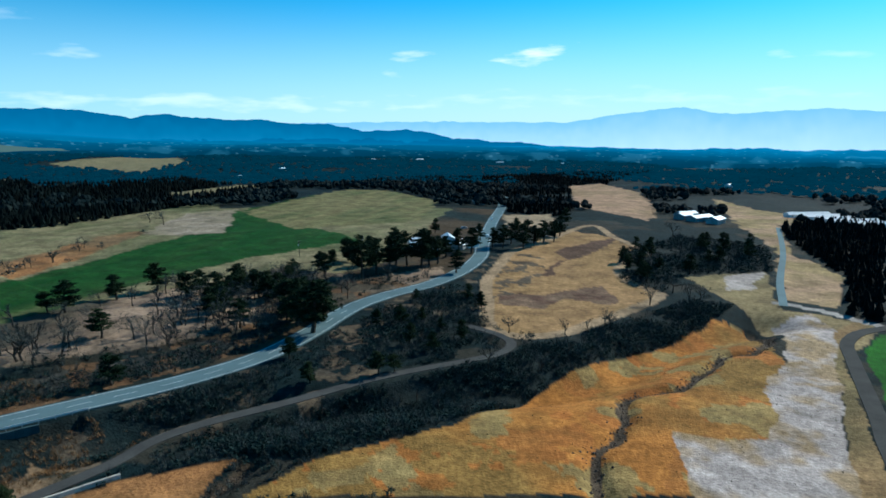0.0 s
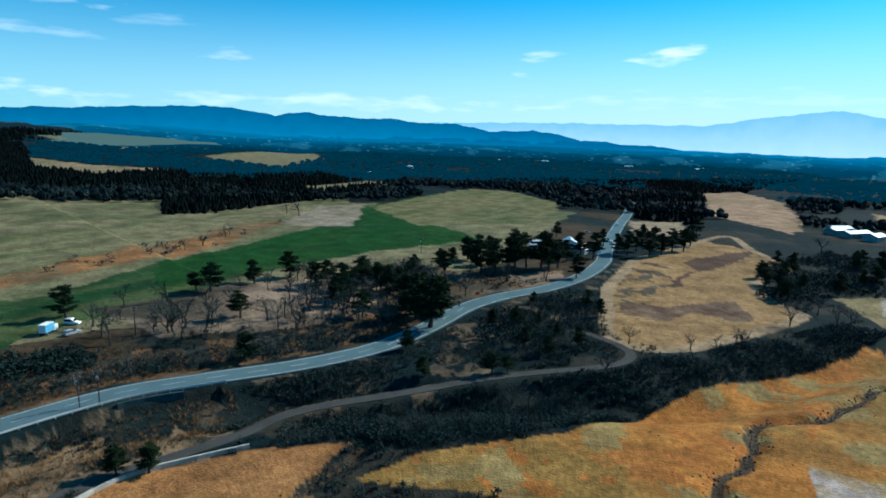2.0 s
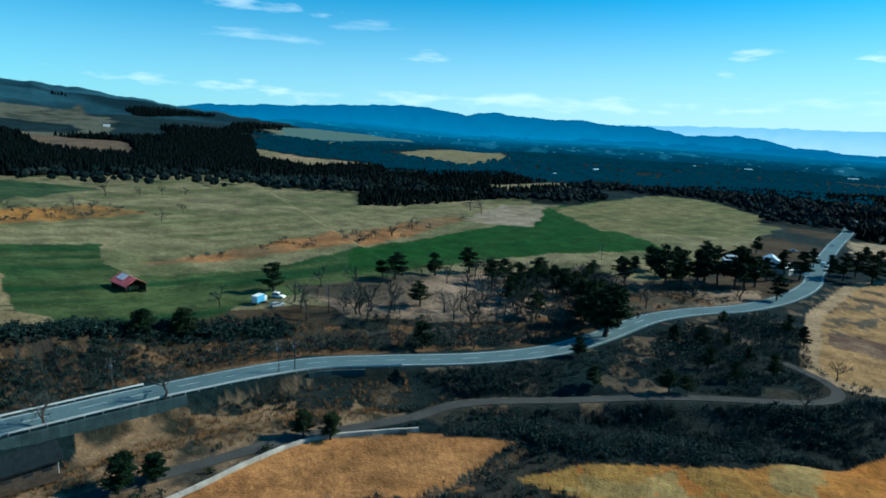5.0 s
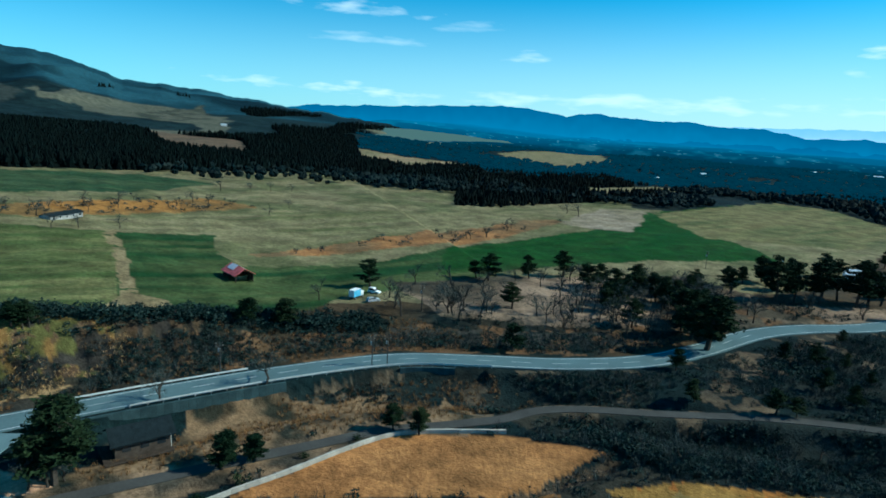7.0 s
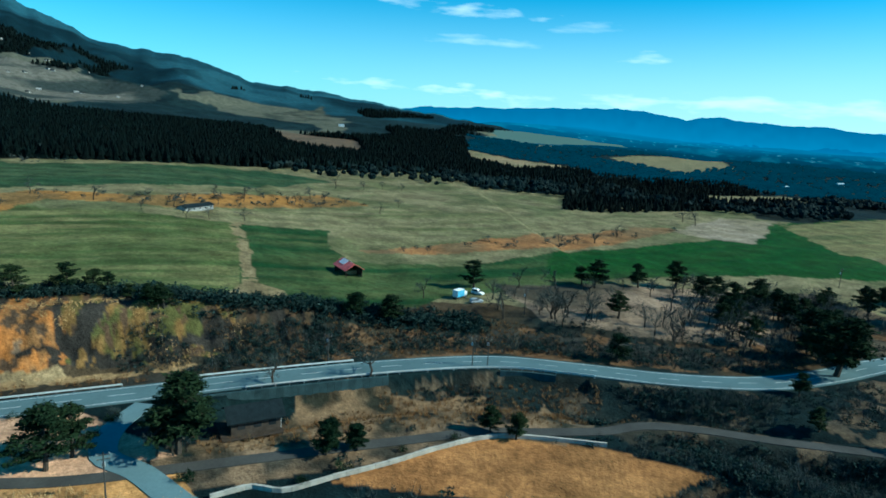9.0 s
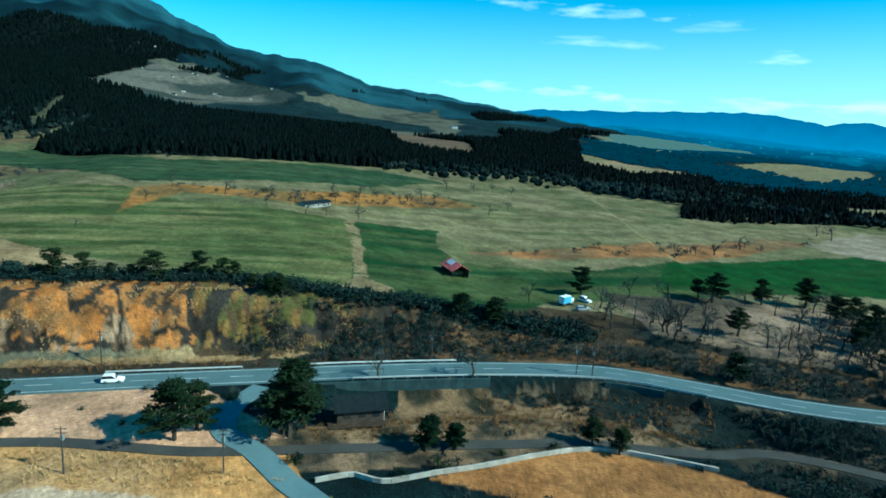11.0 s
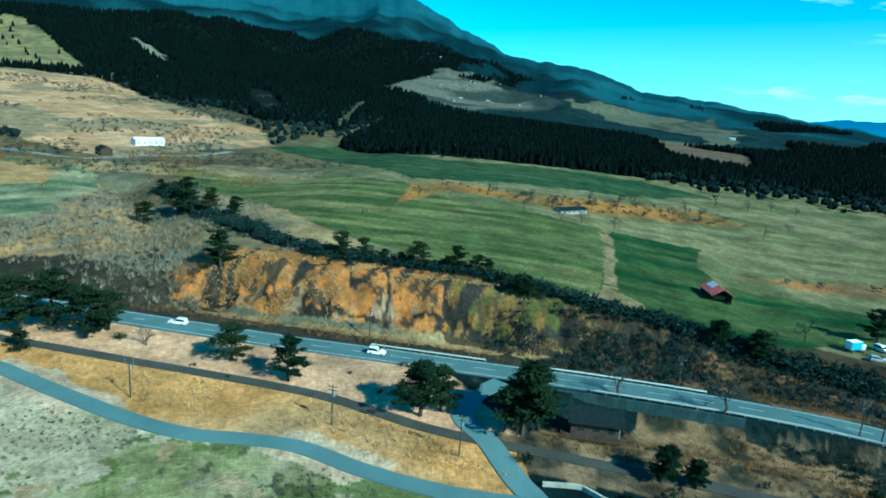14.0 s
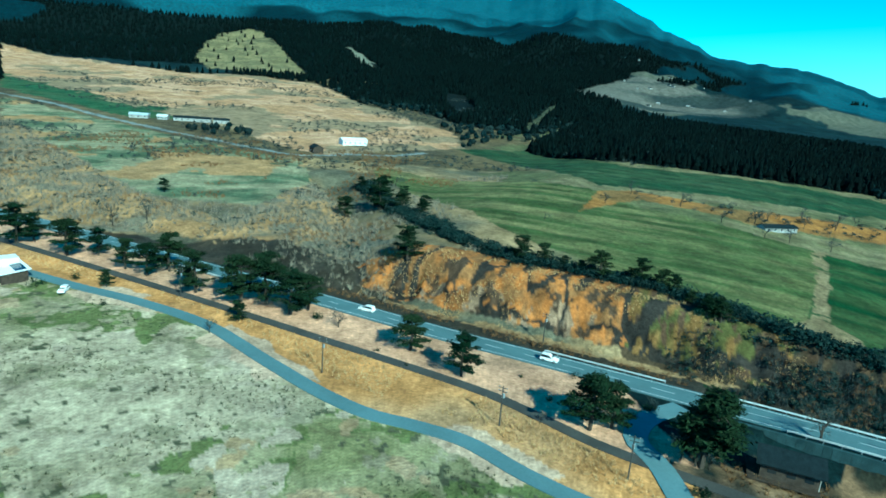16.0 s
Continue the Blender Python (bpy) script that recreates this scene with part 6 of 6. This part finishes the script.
def build_pole(tall=8.3, arms=2):
    p = new("utility_pole")
    v, f = tube([(0, 0, -0.6), (0, 0, tall)], [0.15, 0.09], 8)
    part("pole", sheet("pole", v, f, POLE_GREY), p)
    for k in range(arms):
        arm = part("crossarm", solid(POLE_GREY, (-0.9, 0.9, -0.05, 0.05, tall - 0.5 - 0.7 * k, tall - 0.4 - 0.7 * k)), p)
        for x in (-0.8, 0, 0.8):
            part("insulator", solid(GREY_WALL, (x - 0.05, x + 0.05, -0.05, 0.05, tall - 0.4 - 0.7 * k, tall - 0.2 - 0.7 * k)), arm)
    part("transformer", solid(GALVANISED, (-0.25, 0.25, 0.12, 0.6, tall - 2.6, tall - 1.8), bevel=0.06), p)
    return tagged(p, "slim grey utility pole with crossarms", "utility pole", "utility poles")


POLES = [(-107.5, 0.3), (-95.7, 22.5), (-119.5, -38.7), (-152.6, 9.2), (-122.5, 79.3), (-100.3, 107.3), (-98.0, 110.4), (-114.7, 144.4), (-150.4, -89.3), (-69.8, 296.5), (-41.2, 314.6)]
pole = build_pole()
for k, (x, y) in enumerate(POLES):
    ob = pole if k == 0 else copy_thing(pole, Matrix.Identity(4))
    stand(ob, x, y, 65 + 11 * (k % 3))


def build_guard_rail(name, pts, label):
    """A steel rail on posts along a line beside the road."""
    g = new(name)
    c = curve(pts, 2.0)
    z = base(c[:, 0], c[:, 1])
    g.location = (*c[0], float(z[0]))
    o = np.array([*c[0], float(z[0])])
    t = np.gradient(c, axis=0)
    n = np.c_[-t[:, 1], t[:, 0]] / np.hypot(t[:, 0], t[:, 1])[:, None]
    rows = [np.c_[c + n * a, z + b] - o for a, b in ((-0.05, 0.5), (0.05, 0.5), (0.08, 0.68), (0.05, 0.86), (-0.05, 0.86))]
    v = np.stack(rows, 1).reshape(-1, 3)
    k = np.arange(len(c) - 1)[:, None] * 5
    f = np.concatenate([k + [q, (q + 1) % 5, (q + 1) % 5 + 5, q + 5] for q in range(5)])
    part("rail", sheet("rail", v, f, WHITE_PAINT), g)
    post = solid(GALVANISED, (-0.06, 0.06, -0.06, 0.06, -0.3, 0.82))
    for q in range(0, len(c), 2):
        part("post", post, g).location = (*(c[q] - o[:2]), float(z[q] - o[2]))
    return tagged(g, label, "guard rail", "guard rails")


def along(a, b, side):
    """Points beside the road from y = a to y = b, so far to its left."""
    c = curve(ROAD, 3.0)
    t = np.gradient(c, axis=0)
    n = np.c_[-t[:, 1], t[:, 0]] / np.hypot(t[:, 0], t[:, 1])[:, None]
    m = (c[:, 1] > a) & (c[:, 1] < b)
    return [tuple(p) for p in (c + n * side)[m]]


build_guard_rail("guard_rail", along(6, 38, 4.5), "white steel guard rail below the ochre cliff")
build_guard_rail("guard_rail", along(42, 84, 4.5), "white steel guard rail on the outer bend")
build_guard_rail("guard_rail", along(56, 132, -4.6), "white steel guard rail above the gully")
build_guard_rail("guard_rail", along(-120, -60, -4.6), "white steel guard rail beside the pines")

road = bpy.data.objects["road"]


def build_line(name, left, a, b):
    c = curve(ROAD, 2.0)
    c = c[(c[:, 1] > a) & (c[:, 1] < b)]
    t = np.gradient(c, axis=0)
    n = np.c_[-t[:, 1], t[:, 0]] / np.hypot(t[:, 0], t[:, 1])[:, None]
    z = base(c[:, 0], c[:, 1]) + 0.232
    v = np.stack([np.c_[c + n * (left - 0.09), z], np.c_[c + n * (left + 0.09), z]], 1).reshape(-1, 3)
    k = np.arange(len(c) - 1)[:, None] * 2
    part(name, sheet(name, v, (k + [1, 0, 2, 3]), WHITE_PAINT), road)


build_line("edge_line", -3.35, -250, 540)
build_line("edge_line", 3.35, -250, 540)
c_line = curve(ROAD, 1.0)
seg = np.r_[0, np.cumsum(np.hypot(*np.diff(c_line, axis=0).T))]
dash = solid(WHITE_PAINT, (-2.5, 2.5, -0.06, 0.06, -0.02, 0.012))
for s0 in np.arange(20, 520, 10.0):
    k = int(np.searchsorted(seg, s0))
    a, b = c_line[k - 1], c_line[k + 1]
    ob = part("centre_dash", dash, road)
    ob.matrix_basis = pose(*c_line[k], float(base(*c_line[k])) + 0.226, 0, 0, math.degrees(math.atan2(*(b - a)[::-1])))


def build_wall_run(name, pts, tall, thick, mat, label, top=None, sink=0.5, block=2.4):
    """A low wall of blocks along a line."""
    w = new(name)
    c = curve(pts, block)
    z0 = height(c[:, 0], c[:, 1])
    o = (*c[0], float(z0[0]))
    w.location = o
    for k in range(len(c) - 1):
        a, b = c[k], c[k + 1]
        l = float(np.hypot(*(b - a)))
        zz = float((z0[k] + z0[k + 1]) / 2) if top is None else top - tall
        j = 0.015 * (k % 3)
        me = solid(mat, (0.012, l - 0.012, -thick / 2 - j, thick / 2 + j, -sink, tall + j), bevel=0.02)
        ob = part("block", me, w)
        ob.matrix_basis = pose(a[0] - o[0], a[1] - o[1], zz - o[2], 0, 0, math.degrees(math.atan2(*(b - a)[::-1])))
    return tagged(w, label, "wall")


PALE_CONCRETE = material("pale_concrete", (0.34, 0.32, 0.28), vary=0.2, cell=1.5, fine=0.25, bump=0.2)
build_wall_run("low_wall", [(-87, 35), (-86.3, 39), (-85.5, 41.5), (-82.6, 43.6), (-81, 46), (-79.8, 53), (-77.4, 63), (-76, 73), (-73.8, 83), (-70.5, 88.5), (-64, 94.5), (-57, 100.5)], 0.8, 0.45, PALE_CONCRETE, "low pale concrete wall along the golden field")
build_wall_run("retaining_wall", along(50, 91, -5.6), 5.6, 0.6, CONCRETE, "weathered grey concrete retaining wall under the road, darkened for shade", top=0.15, sink=1.5, block=4.0)
build_wall_run("retaining_wall", along(113, 126, -5.6), 5.6, 0.6, CONCRETE, "weathered grey concrete retaining wall above the gully", top=0.15, sink=1.5, block=4.0)


def build_shrub(x, y, size, mat=None, label="rounded dark shrub on the dry grass"):
    s = new("shrub")
    v, f = leaves(rng.normal(0, 0.3, (7, 3)) * (1, 1, 0.5) + (0, 0, 0.45), np.full(7, 0.42), 40, 0.11, 0.8)
    part("foliage", sheet("foliage", v * size, f, mat or NEEDLES), s)
    v, f = blade_template(6, 0.3, 0.04)
    part("stem", sheet("stem", v * size * 0.6, f, BARK), s)
    stand(s, x, y, 0, 0.05)
    return tagged(s, label, "shrub", "shrubs by the paths")


for x, y, size in ((-133.9, 16.8, 1.6), (-120.1, 10.1, 1.3), (-122.4, 30.6, 2.2), (-94.3, 34.1, 2.4), (-81.8, 48.5, 1.8), (-80.5, 55.5, 2.2), (-77, 79, 1.6), (-79.5, 68, 1.5), (-147.8, -49.5, 2.2), (-140.5, -140, 3.0), (-145, -128, 2.6),
                   (-139, -104, 1.6), (-134, -30, 1.0), (-128, -22, 0.9), (-152, -122, 2.2), (-130, 4, 0.9)):
    build_shrub(x, y, size)


def build_stones():
    """Dark stones strewn along the ditch and the crack in the field."""
    xs, ys = [], []
    for line, wide in ((curve([tuple(p) for p in DITCH_LINE], 0.7), 1.3), (curve([tuple(p) for p in CRACK_LINE], 0.5), 0.8)):
        for _ in range(3):
            o = rng.normal(0, wide, line.shape)
            xs.append(line[:, 0] + o[:, 0]), ys.append(line[:, 1] + o[:, 1])
    x, y = np.concatenate(xs), np.concatenate(ys)
    rock = []
    for _ in range(4):
        v, f = crown_template(1)
        rock.append((v * (1, 1, 0.8) - (0, 0, 0.25), f))
    scatter("ditch_stones", rock, x, y, rng.uniform(0.25, 0.9, len(x)), STONE, "dark stones and clods along a field ditch", "stones")


build_stones()
